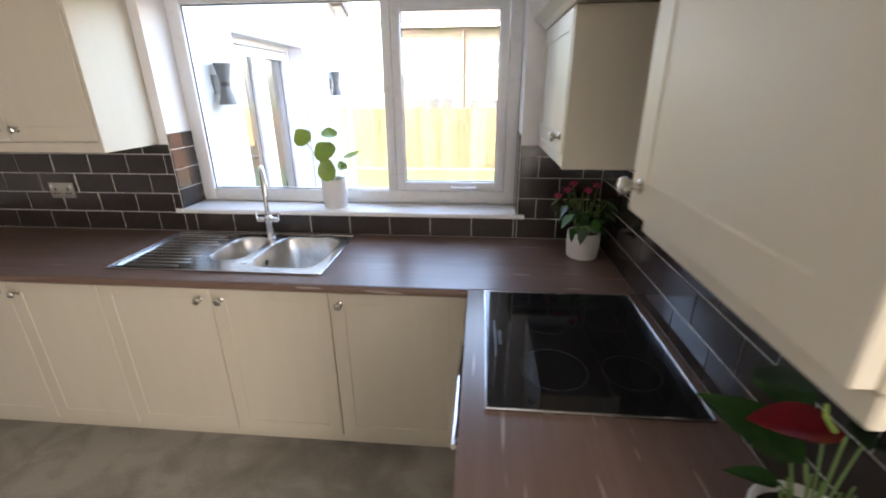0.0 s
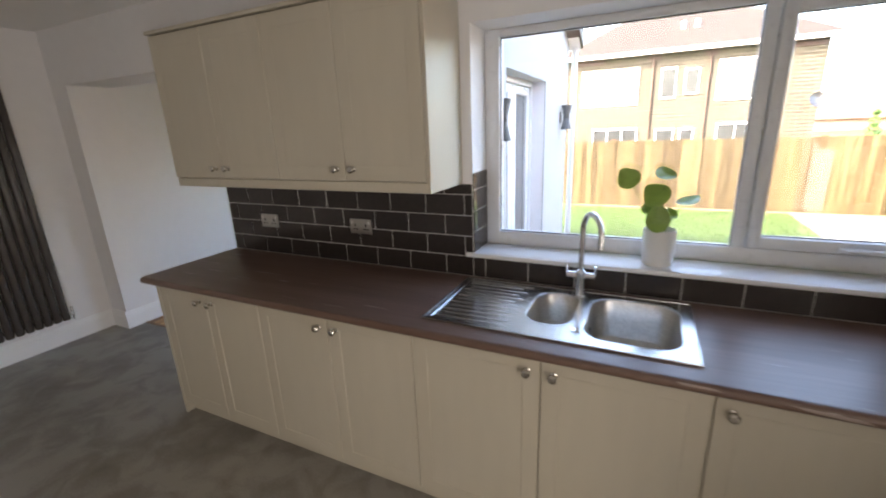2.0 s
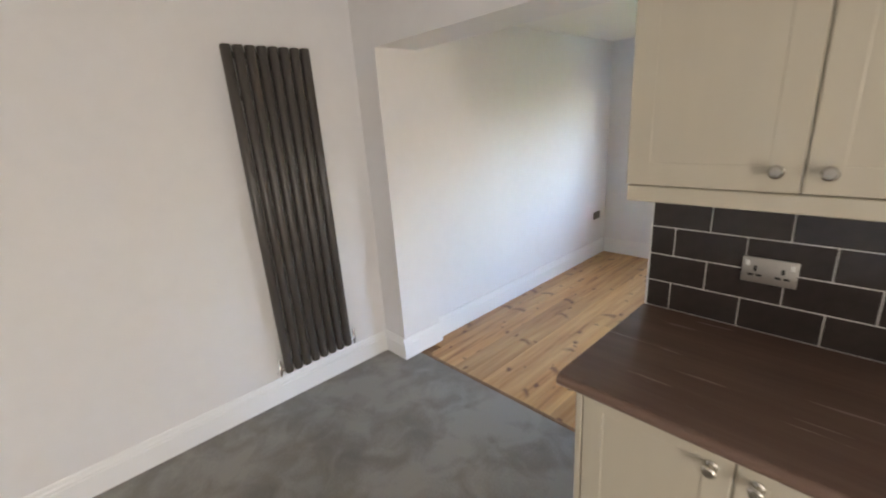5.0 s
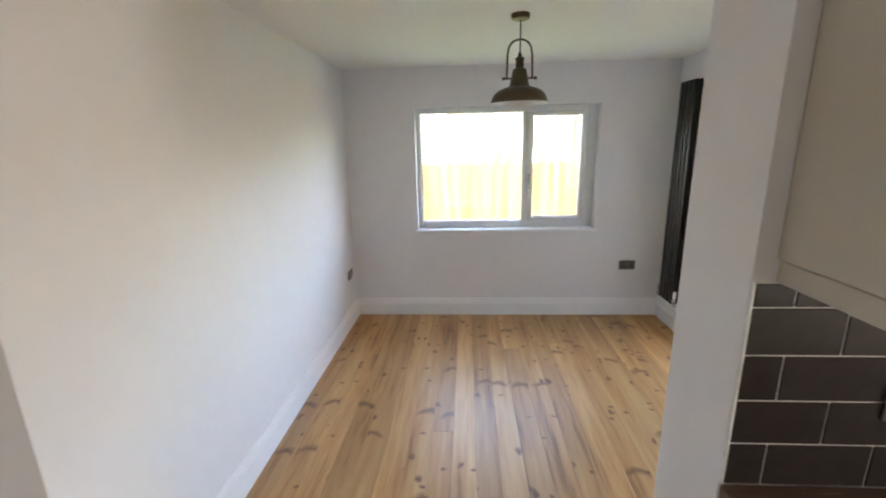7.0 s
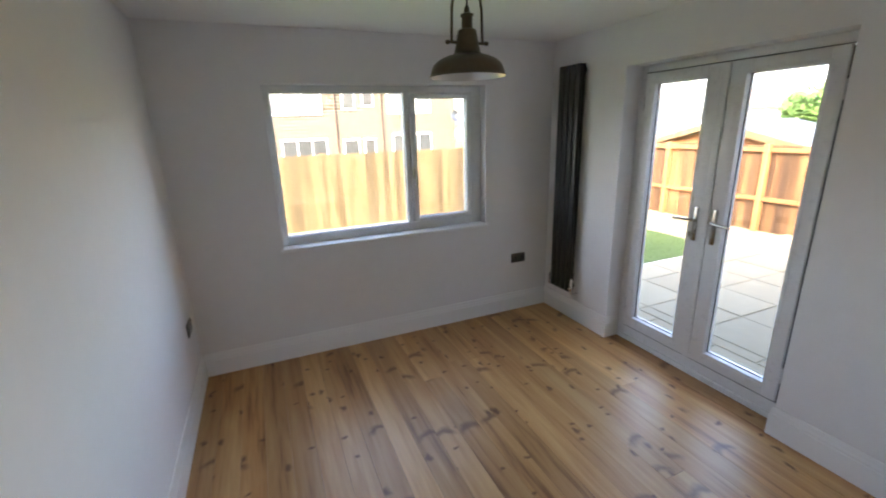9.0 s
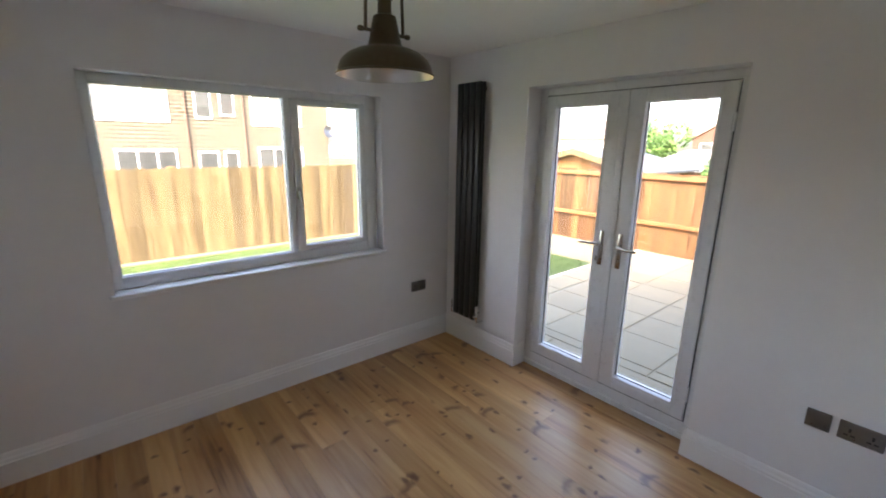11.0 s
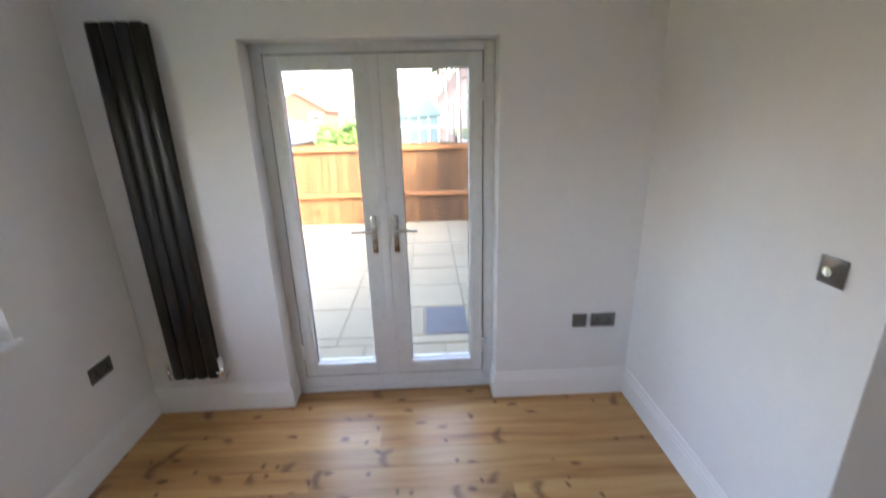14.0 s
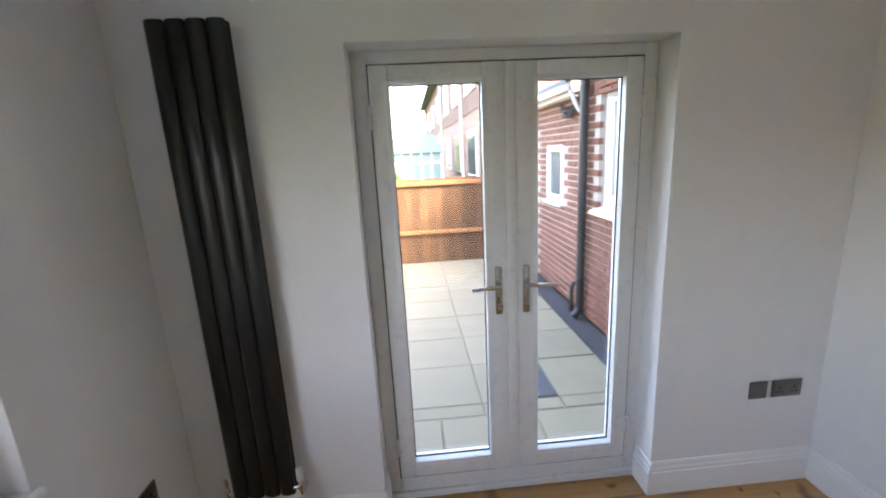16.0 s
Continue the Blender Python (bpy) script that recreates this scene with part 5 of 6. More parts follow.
# ---------- garden ----------
tagged(solid("ground", box((-300, -300, GZ - 0.5), (300, 300, GZ - 0.09)), M_LAWN), "grassy ground reaching to the horizon", "ground", kind="structure")
tagged(solid("lawn", box((-6.0, 3.865, GZ - 0.089), (6.75, 8.12, GZ - 0.02), 0.01), M_LAWN), "bright mown garden lawn", "lawn", kind="structure")
tagged(solid("gravel_border", box((-6.0, 8.1205, GZ - 0.0895), (8.43, 8.36, GZ - 0.035)), M_SOIL), "pale gravel border along the fence", "ground", kind="structure")
tagged(solid("gravel_bed", box((6.7505, 3.865, GZ - 0.0893), (8.24, 8.12, GZ - 0.03)), M_SOIL), "pale gravel bed between lawn and side fence", "ground", kind="structure")
tagged(solid("patio_kerb", box((3.40, 3.802, GZ - 0.0887), (8.22, 3.864, GZ + 0.004), 0.008, 2), M_KERB), "pale concrete kerb along the edge of the patio", "kerb", kind="structure")
tagged(solid("patio_base", box((3.292, 0.60, GZ - 0.0885), (8.24, 3.8015, GZ - 0.007)), M_JOINT), "sandy bed between the paving slabs", "patio", kind="structure")
tagged(solid("gravel_strip", box((3.292, 0.3255, GZ - 0.0885), (8.24, 0.5995, GZ - 0.03)), M_GRAVEL), "dark gravel strip along the house wall", "gravel", kind="structure")
gb = bmesh.new()
gr = random.Random(3)
for i in range(9000):
    x, y = gr.uniform(-2.5, 6.74), gr.uniform(3.88, 8.1)
    h, a = gr.uniform(0.02, 0.045), gr.uniform(0, 6.28)
    dx, dy = 0.005 * math.cos(a), 0.005 * math.sin(a)
    gb.faces.new((gb.verts.new((x - dx, y - dy, GZ - 0.021)), gb.verts.new((x + dx, y + dy, GZ - 0.021)), gb.verts.new((x + gr.uniform(-.02, .02), y + gr.uniform(-.02, .02), GZ - 0.02 + h))))
tagged(solid("grass_blades", gb, M_BLADE), "short green grass blades of the lawn", "grass", kind="stuff")


def far_window(house, x0, x1, z0, z1, y, face, lights=2):
    """A white framed window on a facade that looks towards face (-1 or 1) along y."""
    w = part("window", box((x0, min(y, y + face * 0.05), z0), (x1, max(y, y + face * 0.05), z1), 0.01), M_UPVC, house, "white framed window")
    n = lights
    for i in range(n):
        a = x0 + 0.07 + i * (x1 - x0 - 0.07) / n
        e = x0 + (i + 1) * (x1 - x0 - 0.07) / n
        part("pane", box((a, min(y + face * 0.051, y + face * 0.06), z0 + 0.09), (e, max(y + face * 0.051, y + face * 0.06), z1 - 0.09)), M_BLIND if z0 > 2 and n == 3 else M_PANE, w, "pane with a pale blind drawn" if z0 > 2 and n == 3 else "dark glass pane")
    return w


hs = thing("terrace_house", (0, 21.0, -0.3), "buff brick terrace house behind the back fence", "house")
part("wall", box((0.1, 0, 0), (10.3, 8, 4.95)), M_BRICKB, hs)
hip = bmesh.new()
eaves = [hip.verts.new(p) for p in ((-0.3, -0.4, 4.96), (10.7, -0.4, 4.96), (10.7, 8.4, 4.96), (-0.3, 8.4, 4.96))]
ridge = [hip.verts.new(p) for p in ((4.1, 4.0, 7.7), (6.3, 4.0, 7.7))]
for f in ((eaves[0], eaves[1], ridge[1], ridge[0]), (eaves[1], eaves[2], ridge[1]), (eaves[2], eaves[3], ridge[0], ridge[1]), (eaves[3], eaves[0], ridge[0]), eaves[::-1]):
    hip.faces.new(f)
part("roof", hip, M_ROOFT, hs, "pale brown tiled hipped roof")
part("fascia", box((-0.32, -0.42, 4.78), (10.72, -0.38, 4.955)), M_FASCIA, hs, "white gutter and fascia")
for a, c in ((0.5, 2.0), (3.85, 4.4), (6.1, 6.6), (9.0, 10.2)):
    part("soffit_board", box((a, -0.06, 4.55), (c, -0.002, 4.74), 0.01), M_BROWNTRIM, hs, "brown board under the eaves")
for x in (4.12, 6.35):
    part("downpipe", tube([(x, -0.06, 0), (x, -0.06, 4.8)], 0.045, 10), M_BROWNTRIM, hs, "dark downpipe", True)
for a, c, z0, z1, n in ((1.0, 3.55, 2.65, 4.3, 3), (4.45, 5.1, 2.85, 4.2, 1), (5.4, 6.0, 3.0, 4.1, 1), (6.66, 8.95, 2.65, 4.35, 3),
                        (1.6, 3.65, 0.5, 1.62, 3), (4.4, 5.2, 0.0, 1.55, 1), (5.4, 6.0, 0.5, 1.55, 1), (6.85, 8.95, 0.4, 1.72, 3)):
    far_window(hs, a, c, z0, z1, 0, -1, n)
part("chimney_pot", lathe([(0.12, 0), (0.10, 0.35), (0, 0.35)], 10, at=(5.2, 1.2, 5.9)), M_FASCIA, hs, "pale roof vent", True)
part("chimney_pot", lathe([(0.12, 0), (0.10, 0.35), (0, 0.35)], 10, at=(5.75, 1.2, 5.9)), M_FASCIA, hs, "pale roof vent", True)
sdsh = part("satellite_dish", lathe([(0, 0), (0.15, 0.03), (0.30, 0.11), (0.305, 0.115), (0.15, 0.04), (0, 0.012)], 20), M_PLATE, hs, "grey satellite dish", True)
sdsh.matrix_basis = pose(10.15, -0.35, 2.45, 70, 20, 0)
part("dish_arm", tube([(10.15, 0.0, 2.3), (10.15, -0.3, 2.42)], 0.02, 8), M_PLATE, hs)

gh = thing("gable_house", (60, 18.4, -3), "red brick house with a white-trimmed gable", "house")
part("wall", prism([(-3.7, 0), (3.7, 0), (3.7, 5.75), (0, 8.0), (-3.7, 5.75)], 0, 0, 9), M_BRICKR, gh)
part("roof", prism([(-4.1, 5.6), (0, 8.05), (4.1, 5.6), (4.1, 5.85), (0, 8.3), (-4.1, 5.85)], 0, -0.3, 9.2), M_ROOF, gh, "brown tiled roof")
for yy in (-2.3, 2.0):
    w = part("window", box((-0.06, yy - 0.8, 4.1), (-0.001, yy + 0.8, 5.3)), M_UPVC, gh, "white window")
    part("pane", box((-0.09, yy - 0.65, 4.25), (-0.061, yy + 0.65, 5.15)), M_PANE, w)
part("chimney", box((3, -0.4, 8.0), (3.8, 0.4, 9.1)), M_BRICKR, gh, "brick chimney")
gh2 = thing("distant_house", (52, 33, -3), "pale rendered house under a brown roof", "house")
part("wall", box((0, -4, 0), (9, 4, 5.6)), M_RENDER, gh2)
part("roof", prism([(-4.4, 5.601), (4.4, 5.601), (0, 8.0)], 0, -0.4, 9.4), M_ROOF, gh2)
gh3 = thing("distant_house", (70, 6, -3), "low white-gabled house far off", "house")
part("wall", box((0, -4, 0), (9, 4, 5.0)), M_RENDER, gh3)
part("roof", prism([(-4.4, 5.001), (4.4, 5.001), (0, 7.4)], 0, -0.4, 9.4), M_ROOFG, gh3)
gh4 = thing("distant_house", (30, 53, -3), "pale bungalow under a grey hipped roof", "house")
part("wall", box((-4, -3, 0), (4, 3, 3.2)), M_RENDER, gh4)
part("roof", prism([(-4.6, 3.201), (4.6, 3.201), (2.2, 4.9), (-2.2, 4.9)], 1, -3.4, 3.4), M_ROOFG, gh4, "grey hipped roof")
gh5 = thing("distant_house", (24, 62, -3), "red brick bungalow far beyond the fence", "house")
part("wall", box((-4, -3, 0), (4, 3, 4.0)), M_BRICKRX, gh5)
part("roof", prism([(-4.6, 4.001), (4.6, 4.001), (0, 5.6)], 1, -3.4, 3.4), M_ROOF, gh5)
nr = thing("neighbour_terrace", (0, 0, 0), "row of red brick houses with brown tile hanging", "house")
part("wall", box((11.8, -8, GZ - 0.05), (42, 0.28, 2.7)), M_BRICKRX, nr)
part("upper_wall", box((11.8, -8, 2.701), (42, 0.30, 5.4)), M_HANG, nr, "brown tile-hung upper storey")
part("roof", prism([(-8.4, 5.401), (0.8, 5.401), (-3.8, 8.2)], 0, 11.6, 42.2), M_ROOFG, nr, "grey tiled roof")
part("fascia", box((11.8, 0.78, 5.2), (42, 0.82, 5.4)), M_FASCIA, nr, "white fascia")
for x in (12.6, 16.0, 19.5, 24, 29, 34):
    far_window(nr, x, x + 1.8, 3.2, 4.5, 0.30, 1, 2)
    far_window(nr, x, x + 1.6, 0.9, 2.2, 0.28, 1, 2)
for x in (15.2, 23.0):
    part("downpipe", tube([(x, 0.36, 0), (x, 0.36, 5.3)], 0.045, 10), M_PIPEW, nr, "white downpipe", True)
cn = thing("garden_conservatory", (15.5, 2.0, GZ - 0.05), "pale blue glazed conservatory roof beyond the fence", "conservatory")
part("wall", box((0, -1.0, 0), (3.5, 0.75, 1.85)), M_CONS, cn)
part("roof", prism([(-1.1, 1.851), (0.85, 1.851), (0.45, 2.45), (-0.7, 2.45)], 0, -0.1, 3.6), M_CONS, cn)
for k in range(6):
    part("glazing_bar", box((-0.03, -1.0 + k * 0.33, 0.9), (-0.001, -0.95 + k * 0.33, 1.85)), M_UPVC, cn, "white glazing bar")
part("cross_bar", box((-0.05, -1.0, 1.5), (-0.031, 0.75, 1.56)), M_UPVC, cn, "white cross bar")
sh = thing("garden_shed", (9.6, 6.2, GZ - 0.05), "orange-brown timber shed with grey felt roof", "shed")
part("wall", prism([(-1.6, 0), (1.6, 0), (1.6, 1.35), (0, 1.75), (-1.6, 1.35)], 0, 0, 2.4), M_FENCEP, sh)
part("roof", prism([(-1.8, 1.32), (0, 1.78), (1.8, 1.32), (1.8, 1.37), (0, 1.84), (-1.8, 1.37)], 0, -0.2, 2.6), M_COVER, sh, "grey felt roof")
part("bargeboard", prism([(-1.8, 1.24), (0, 1.70), (1.8, 1.24), (1.8, 1.36), (0, 1.83), (-1.8, 1.36)], 0, -0.24, -0.205), M_FENCE, sh, "pale bargeboard")
gg = thing("garage", (10.6, 6.6, GZ - 0.05), "low pale garage with a grey felt roof behind the side fence", "garage")
part("wall", box((0, 0, 0), (4.5, 5.5, 1.40)), M_RENDER, gg)
part("roof", prism([(-0.2, 1.401), (5.7, 1.401), (5.7, 1.50), (2.75, 1.86), (-0.2, 1.50)], 0, -0.25, 4.7), M_FELT, gg, "grey felt roof")
part("fascia", box((-0.275, -0.2, 1.33), (-0.252, 5.7, 1.49)), M_FASCIA, gg, "white fascia board")
gz_ = thing("garden_gazebo", (24, 8.6, -1.7), "dark hipped garden building roof", "garden building")
part("wall", box((-1.6, -1.6, 0), (1.6, 1.6, 2.3)), M_HANG, gz_)
rb = bmesh.new()
apex = [rb.verts.new((0, -0.5, 3.3)), rb.verts.new((0, 0.5, 3.3))]
bs = [rb.verts.new(c) for c in ((-2, -2.2, 2.301), (2, -2.2, 2.301), (2, 2.2, 2.301), (-2, 2.2, 2.301))]
rb.faces.new(bs), rb.faces.new((bs[0], bs[1], apex[0])), rb.faces.new((bs[2], bs[3], apex[1])), rb.faces.new((bs[1], bs[2], apex[1], apex[0])), rb.faces.new((bs[3], bs[0], apex[0], apex[1]))
part("roof", rb, M_ROOFG, gz_, "grey hipped roof")


def foliage(parent, centres, count, size, seed, material=M_HEDGE):
    """A crown of many small leaves scattered in uneven clumps."""
    r = random.Random(seed)
    b = bmesh.new()
    for _ in range(count):
        cx, cy, cz, rad = r.choice(centres)
        d = Vector((r.gauss(0, 1), r.gauss(0, 1), r.gauss(0, 1))).normalized() * rad * r.uniform(0.55, 1.05) ** 0.6
        p = Vector((cx, cy, cz)) + d
        n1 = Vector((r.uniform(-1, 1), r.uniform(-1, 1), r.uniform(-1, 1))).normalized()
        n2 = n1.orthogonal().normalized()
        s = size * r.uniform(0.6, 1.3)
        b.faces.new([b.verts.new(p + n1 * s), b.verts.new(p + n2 * s * 0.5), b.verts.new(p - n1 * s), b.verts.new(p - n2 * s * 0.5)])
    return part("crown", b, material, parent, "uneven leafy crown")


hr = random.Random(11)
hd = thing("garden_bush", (12.0, 3.3, GZ - 0.1), "bright green leafy bush behind the side fence", "bush")
part("trunk", tube([(0, 0, 0), (0.05, 0.03, 0.6), (0, 0.1, 1.2)], 0.06, 8, taper=0.5), M_BARK, hd)
foliage(hd, [(hr.uniform(-0.7, 0.7), hr.uniform(-0.75, 0.75), hr.uniform(0.8, 1.5), hr.uniform(0.3, 0.5)) for _ in range(18)], 9000, 0.075, 1)
for loc, sc, sd in (((30, 14.0, -2.2), 1.95, 2), ((14.5, 19.0, -0.4), 0.8, 4), ((40, 4.0, -1), 1.2, 5)):
    t = thing("garden_tree", loc, "broad green tree beyond the gardens", "tree", "trees beyond the gardens")
    part("trunk", tube([(0, 0, 0), (0.1 * sc, 0, 1.0 * sc), (0, 0.1 * sc, 2.0 * sc)], 0.16 * sc, 8, taper=0.4), M_BARK, t)
    for k in range(4):
        part("limb", tube([(0, 0, 1.1 * sc), (math.cos(k * 1.6) * 0.5 * sc, math.sin(k * 1.6) * 0.5 * sc, 1.9 * sc)], 0.06 * sc, 6, taper=0.4), M_BARK, t)
    tr = random.Random(sd)
    foliage(t, [(tr.uniform(-0.9, 0.9) * sc, tr.uniform(-0.9, 0.9) * sc, tr.uniform(1.5, 2.7) * sc, tr.uniform(0.3, 0.6) * sc) for _ in range(14)], 4200, 0.09 * sc, sd)
for k in range(3):
    cf = thing("conifer_shrub", (11.3 + k * 0.9, 18.5 + k * 0.4, -0.3), "small pointed green conifer beside the terrace house", "shrub", "conifers by the terrace")
    part("trunk", tube([(0, 0, 0), (0, 0, 1.4)], 0.05, 6, taper=0.4), M_BARK, cf)
    foliage(cf, [(0, 0, 0.4 + 0.3 * j, 0.42 - 0.065 * j) for j in range(6)], 900, 0.06, 20 + k)

# ---------- pieces: boards, fences, slabs, tiles, bricks ----------


def piece(name, me, parent, loc, rot=0.0):
    ob = new(name, me)
    ob.parent = parent
    ob.matrix_basis = pose(*loc, 0, 0, rot)
    return ob


def boxmesh(sx, sy, sz, material, bevel=0.0):
    """Shared mesh, its origin at the middle of the base."""
    me = finish(box((-sx / 2, -sy / 2, 0), (sx / 2, sy / 2, sz), bevel))
    me.materials.append(material)
    return me


# pine floor
pf = thing("floor_dining", (0, 0, 0), "varnished knotty pine floorboards running towards the window", "floor", kind="structure")
bw_ = 0.1284
fr = random.Random(5)
for i in range(24):
    x0, x1 = i * bw_, min((i + 1) * bw_, DX1)
    if x1 - x0 < 0.03:
        continue
    y0 = 0.156 if (x0 > 0.04 and x1 < 1.70) else DY0 + 0.0005
    cuts = [y0] + ([fr.uniform(1.0, 2.6)] if fr.random() < 0.35 else []) + [DY1]
    for a, c in zip(cuts, cuts[1:]):
        me = boxmesh(x1 - x0 - 0.0006, c - a - 0.0006, 0.022, M_PINE, 0.0006)
        piece("floorboard", me, pf, ((x0 + x1) / 2, (a + c) / 2, -0.022 + fr.uniform(-0.0004, 0.0004)))
shell("trim_threshold", prism([(0.132, 0.0), (0.136, 0.004), (0.154, 0.004), (0.1555, 0.0), (0.1555, -0.02), (0.132, -0.02)], 0, 0.062, 1.668), M_PINEDARK, "stained timber threshold strip between vinyl and boards", "threshold")


def fence(name, p0, p1, top, material, label, rail_side, post_gap=1.83, posts=M_FENCEP, bw=0.118, rails=(0.35, 0.95)):
    """Upright boards with rails and posts; stands on the garden level."""
    d = Vector((p1[0] - p0[0], p1[1] - p0[1], 0))
    f = thing(name, (p0[0], p0[1], GZ - 0.09), label, "fence", rz=math.degrees(math.atan2(d.y, d.x)))
    n = int(d.length / bw)
    r = random.Random(len(label))
    mes = [boxmesh(bw + 0.012, 0.014, top - GZ + 0.09 + dz, material, 0.002) for dz in (0.0, 0.006, -0.008)]
    for i in range(n):
        piece("board", r.choice(mes), f, ((i + 0.5) * bw, 0.007 * (i % 2) + r.uniform(-0.002, 0.002), 0), r.uniform(-0.6, 0.6))
    h = top - GZ + 0.09
    for z in rails:
        part("rail", box((0, rail_side * 0.045 - 0.02, h * z - 0.035), (d.length, rail_side * 0.045 + 0.02, h * z + 0.035), 0.004), posts, f, "horizontal rail")
    for k in range(int(d.length / post_gap) + 1):
        x = min(k * post_gap + 0.35, d.length - 0.05)
        part("post", box((x - 0.045, rail_side * 0.055 - 0.045, 0), (x + 0.045, rail_side * 0.055 + 0.045, h + 0.02), 0.006), posts, f, "square timber post")
    return f


# patio
pt = thing("patio", (0, 0, 0), "buff riven concrete paving slabs outside the doors", "patio", kind="structure")
pr = random.Random(9)
slabs = {}
FENCE_X = 8.25
COLS = [0.60, 1.14, 1.71, 2.28, 2.85, 3.42, 3.80]
NEAR = [0.60, 0.80, 1.37, 2.03, 2.60, 3.17, 3.80]
for x0, x1, edges in ((3.296, 3.91, NEAR), (3.91, 4.05, COLS), (4.05, 4.63, COLS), (4.63, 5.19, COLS), (5.19, 5.75, COLS), (5.75, 6.29, COLS), (6.29, 6.86, COLS), (6.86, 7.42, COLS), (7.42, FENCE_X - 0.03, COLS)):
    for y0, y1 in zip(edges, edges[1:]):
        if x0 == 4.05 and y0 == 1.14:
            y0 = 1.54
        key = (round(x1 - x0, 3), round(y1 - y0, 3))
        if key not in slabs:
            slabs[key] = boxmesh(x1 - x0 - 0.013, y1 - y0 - 0.013, 0.03, M_SLAB, 0.005)
        piece("slab", slabs[key], pt, ((x0 + x1) / 2, (y0 + y1) / 2, GZ - 0.030 + pr.uniform(-0.003, 0.003)), pr.uniform(-0.2, 0.2))
dc = thing("drain_cover", (4.34, 1.335, GZ - 0.0135), "dark slate-grey square drain cover set in the patio", "drain cover")
part("cover", box((-0.265, -0.19, 0), (0.265, 0.19, 0.016), 0.004), M_COVER, dc)
part("frame", ring(-0.28, 0.28, -0.198, 0.198, -0.27, 0.27, -0.192, 0.192, -0.001, 0.012, 0.001), M_PLATE, dc).matrix_basis = pose(0, 0, 0.012, -90, 0, 0)

fence("garden_fence", (-6.0, 8.37), (8.44, 8.37), 1.24, M_FENCE, "golden close-boarded timber fence along the lawn", 1, rails=(0.25, 0.6))
fence("garden_fence", (FENCE_X, 0.34), (FENCE_X, 8.33), 1.235, M_FENCEB, "red-brown boarded fence with rails beside the patio", 1, rails=(0.41, 0.95))

# tiles
TP, TH = 0.2185, 0.106
tile_cache = {}


def tile_run(parent, u0, u1, z0, z1, first, place, rot, skip=()):
    """Courses of half-bonded tiles from u0 to u1; place(u, z) gives the middle of a tile's back edge."""
    row = 0
    z = z0
    while z < z1 - 0.02:
        h = min(TH, z1 - z)
        u = first + (TP / 2 if row % 2 else 0.0)
        while u > u0:
            u -= TP
        while u < u1:
            a, c = max(u, u0), min(u + TP, u1)
            for s in skip:
                if s[2] - 0.001 < z + h / 2 < s[3] + 0.001:
                    if a < s[0] < c:
                        c = s[0] if (s[0] - a > c - s[1]) else c
                    if a < s[1] < c and a >= s[0] - 0.001:
                        a = s[1]
                    if a >= s[0] - 0.001 and c <= s[1] + 0.001:
                        a = c
            if c - a > 0.012:
                key = (round(c - a, 3), round(h, 3))
                if key not in tile_cache:
                    me = finish(box((-(c - a) / 2 + 0.0021, -0.0065, 0.0021), ((c - a) / 2 - 0.0021, 0.0, h - 0.0021), 0.0015))
                    me.materials.append(M_TILE)
                    tile_cache[key] = me
                piece("tile", tile_cache[key], parent, place((a + c) / 2, z), rot)
            u += TP
        z += h
        row += 1


tb = thing("tiled_splashback", (0, 0, 0), "dark glazed brick-bond tiles with pale grout over the worktop", "tiles", kind="structure")
part("grout_bed", holed(1, 0.0035, 0.0078, (1.6908, 5.699), (WT, 1.3885), [(3.455, 5.285, 1.04, 1.389)]), M_GROUT, tb, "pale grout")
tile_run(tb, 1.691, 3.455, WT, 1.3885, 1.772 - TP, lambda u, z: (u, 0.0036 + 0.003, z), 0)
tile_run(tb, 3.455, 5.285, WT, 1.016, 1.772 - TP, lambda u, z: (u, 0.0036 + 0.003, z), 0)
tile_run(tb, 5.285, 5.690, WT, 1.3885, 1.772 - TP, lambda u, z: (u, 0.0036 + 0.003, z), 0)
shell("trim_tile_edge", box((1.6865, -0.001, WT), (1.6905, 0.0078, 1.3885)), M_PLAST, "white plastic tile edging", "trim")
for nm, xx, rot, sgn in (("tiled_reveal_a", 3.4555, 90, 1), ("tiled_reveal_b", 5.2845, -90, -1)):
    rv = thing(nm, (0, 0, 0), "dark glazed tiles in the window reveal", "tiles", kind="structure")
    part("grout_bed", box((min(xx, xx + sgn * 0.003), 0.0, 1.0405), (max(xx, xx + sgn * 0.003), 0.198, 1.442)), M_GROUT, rv, "pale grout")
    tile_run(rv, 0.0, 0.198, 1.0405, 1.442, 0.0, lambda u, z, xx=xx, sgn=sgn: (xx + sgn * 0.0015, u, z), rot)
te = thing("tiled_wall_east", (0, 0, 0), "dark glazed brick-bond tiles behind the hob", "tiles", kind="structure")
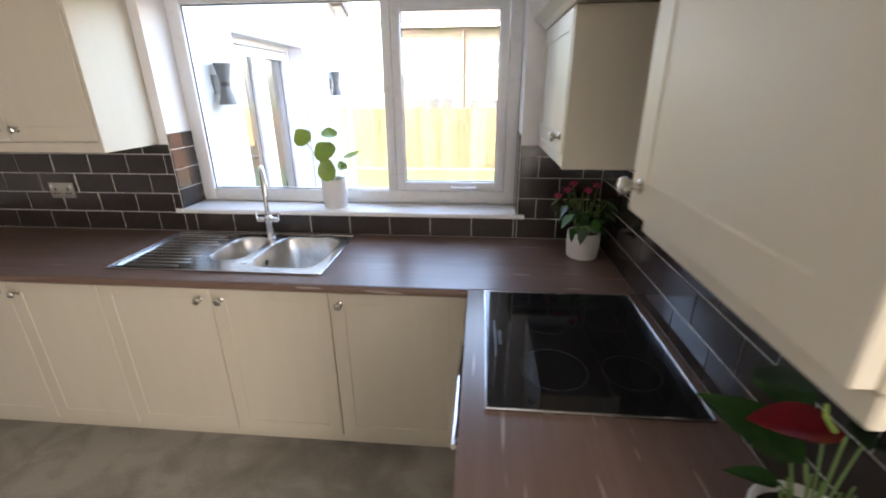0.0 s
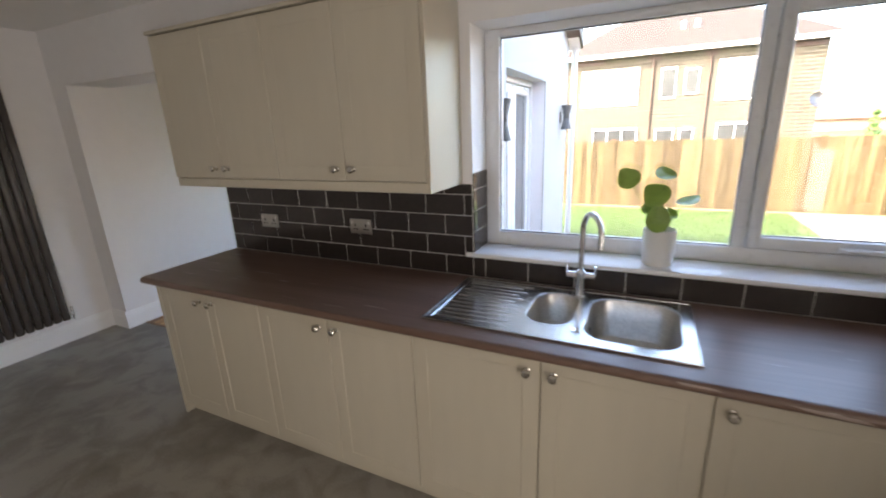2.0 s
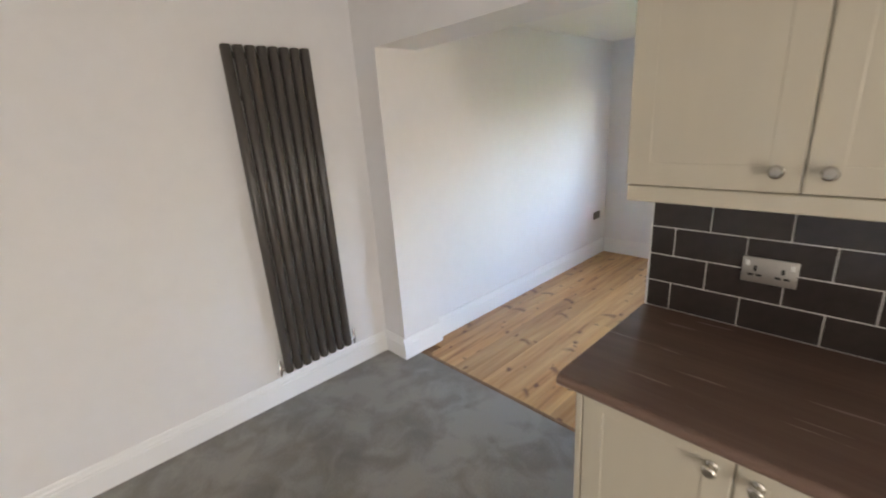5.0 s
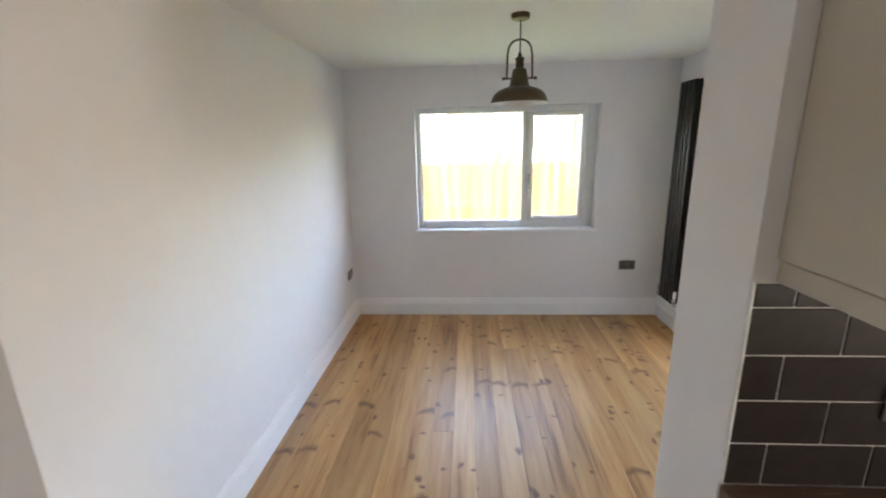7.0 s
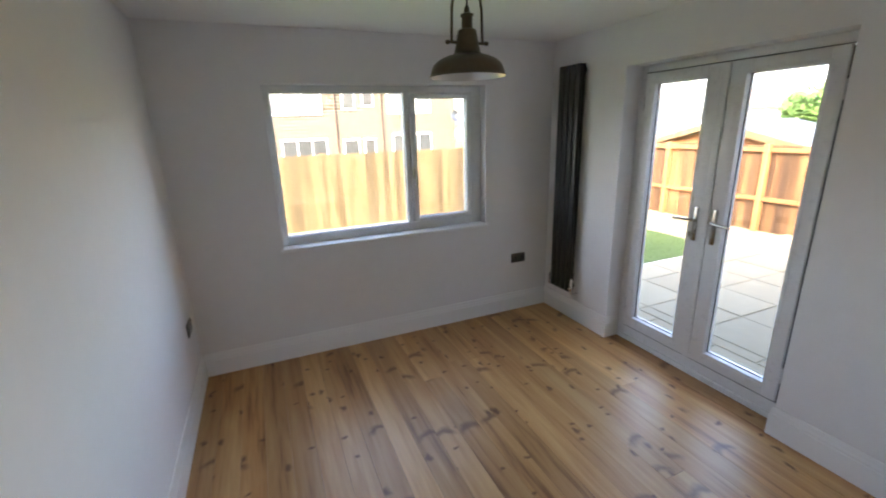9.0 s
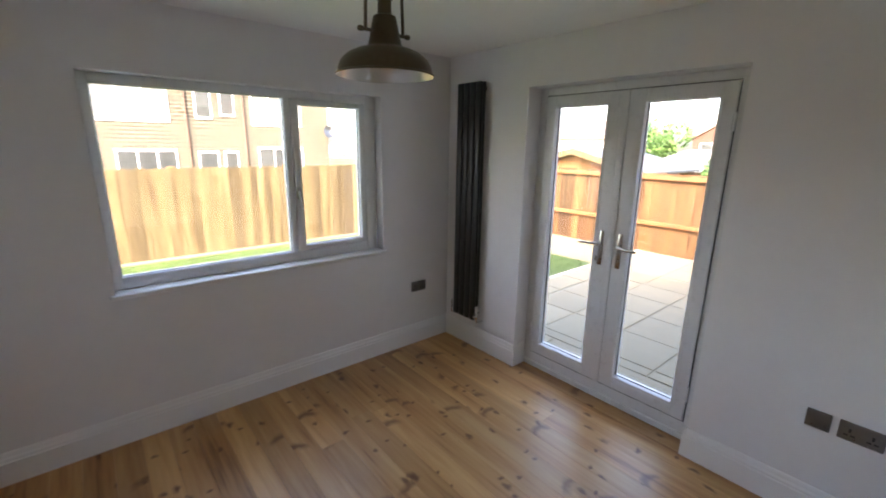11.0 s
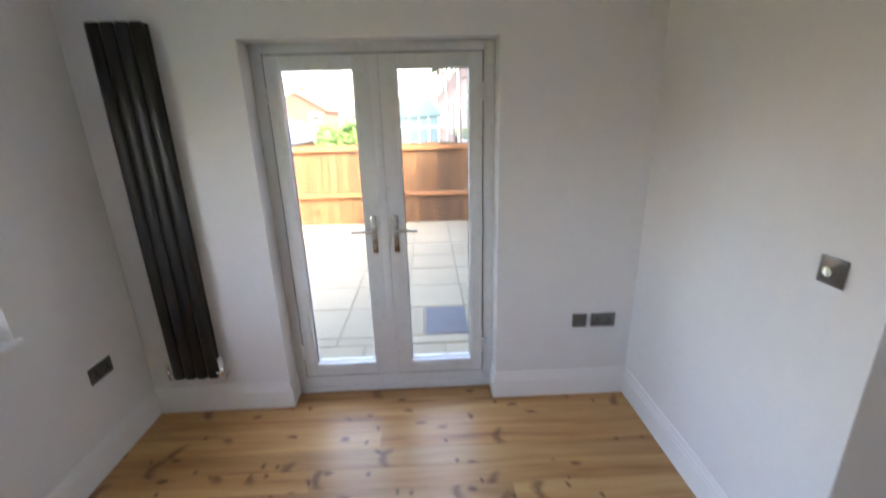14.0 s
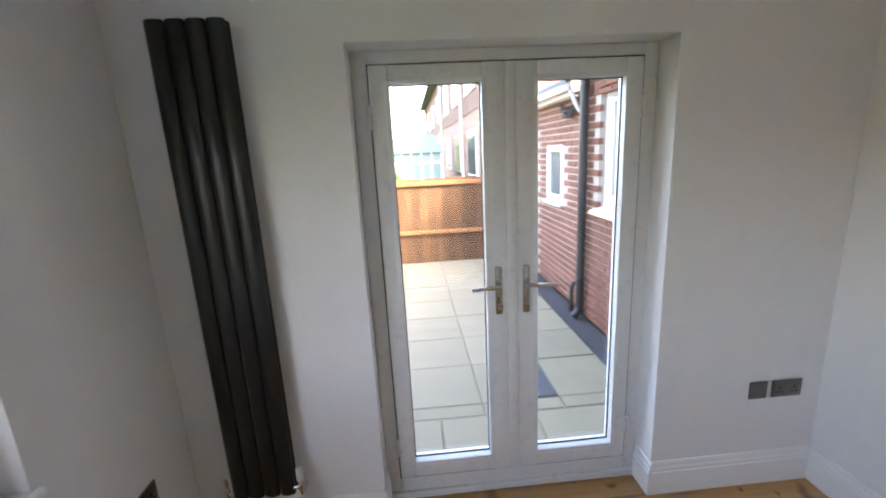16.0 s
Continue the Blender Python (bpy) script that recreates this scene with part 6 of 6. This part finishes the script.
part("grout_bed", join(box((5.6925, -1.87, WT), (5.6998, -0.0, 1.442)), box((5.6925, -1.340, 1.4425), (5.6998, -0.662, 2.39))), M_GROUT, te, "pale grout")
tile_run(te, 0.004, 1.87, WT, 1.442, 0.05, lambda u, z: (5.6955, -u, z), -90)
tile_run(te, 0.662, 1.340, 1.442, 2.39, 0.05, lambda u, z: (5.6955, -u, z), -90)

# bricks of the wing, nearest stretch first
BW, BH = 0.225, 0.075
brick_full = boxmesh(BW - 0.015, 0.05, BH - 0.015, M_BRICK, 0.004)
brick_half = boxmesh(BW / 2 - 0.015, 0.05, BH - 0.015, M_BRICK, 0.004)
brs = []
openings = [(6.20, 6.76, 0.98, 1.66), (7.22, 8.02, -1, 1.86), (3.3, 5.29, 1.0, 2.10)]
z, row = GZ + 0.005, 0
while z < 2.14:
    x = 4.6 + (BW / 2 if row % 2 else 0)
    while x < 8.40 - BW:
        cx, cz = x + BW / 2, z + BH / 2
        if not any(o[0] - BW * 0.35 < cx < o[1] + BW * 0.35 and o[2] - 0.02 < cz < o[3] + 0.02 for o in openings):
            brs.append((cx, z))
        x += BW
    z += BH
    row += 1
near = [q for q in brs if 5.35 < q[0] < 7.25][:300]
wgb = thing("brick_facing", (0, 0, 0), "red facing bricks with pale mortar joints", "brickwork", kind="structure")
for cx, z in near:
    piece("brick", brick_full, wgb, (cx, 0.312, z))
rest = bmesh.new()
done = set(near)
for q in brs:
    if q not in done:
        box((q[0] - BW / 2 + 0.006, 0.29, q[1]), (q[0] + BW / 2 - 0.006, 0.337, q[1] + BH - 0.012), bm=rest)
for zz in range(7):
    for xx in range(4):
        zq = 2.14 + zz * BH
        box((4.85 + xx * BW + (BW / 2 if zz % 2 else 0) - BW / 2 + 0.006, 0.29, zq), (4.85 + xx * BW + (BW / 2 if zz % 2 else 0) + BW / 2 - 0.006, 0.337, zq + BH - 0.012), bm=rest)
tagged(part("brick_rest", rest, M_BRICK, wgb, "farther red facing bricks"), kind="stuff")
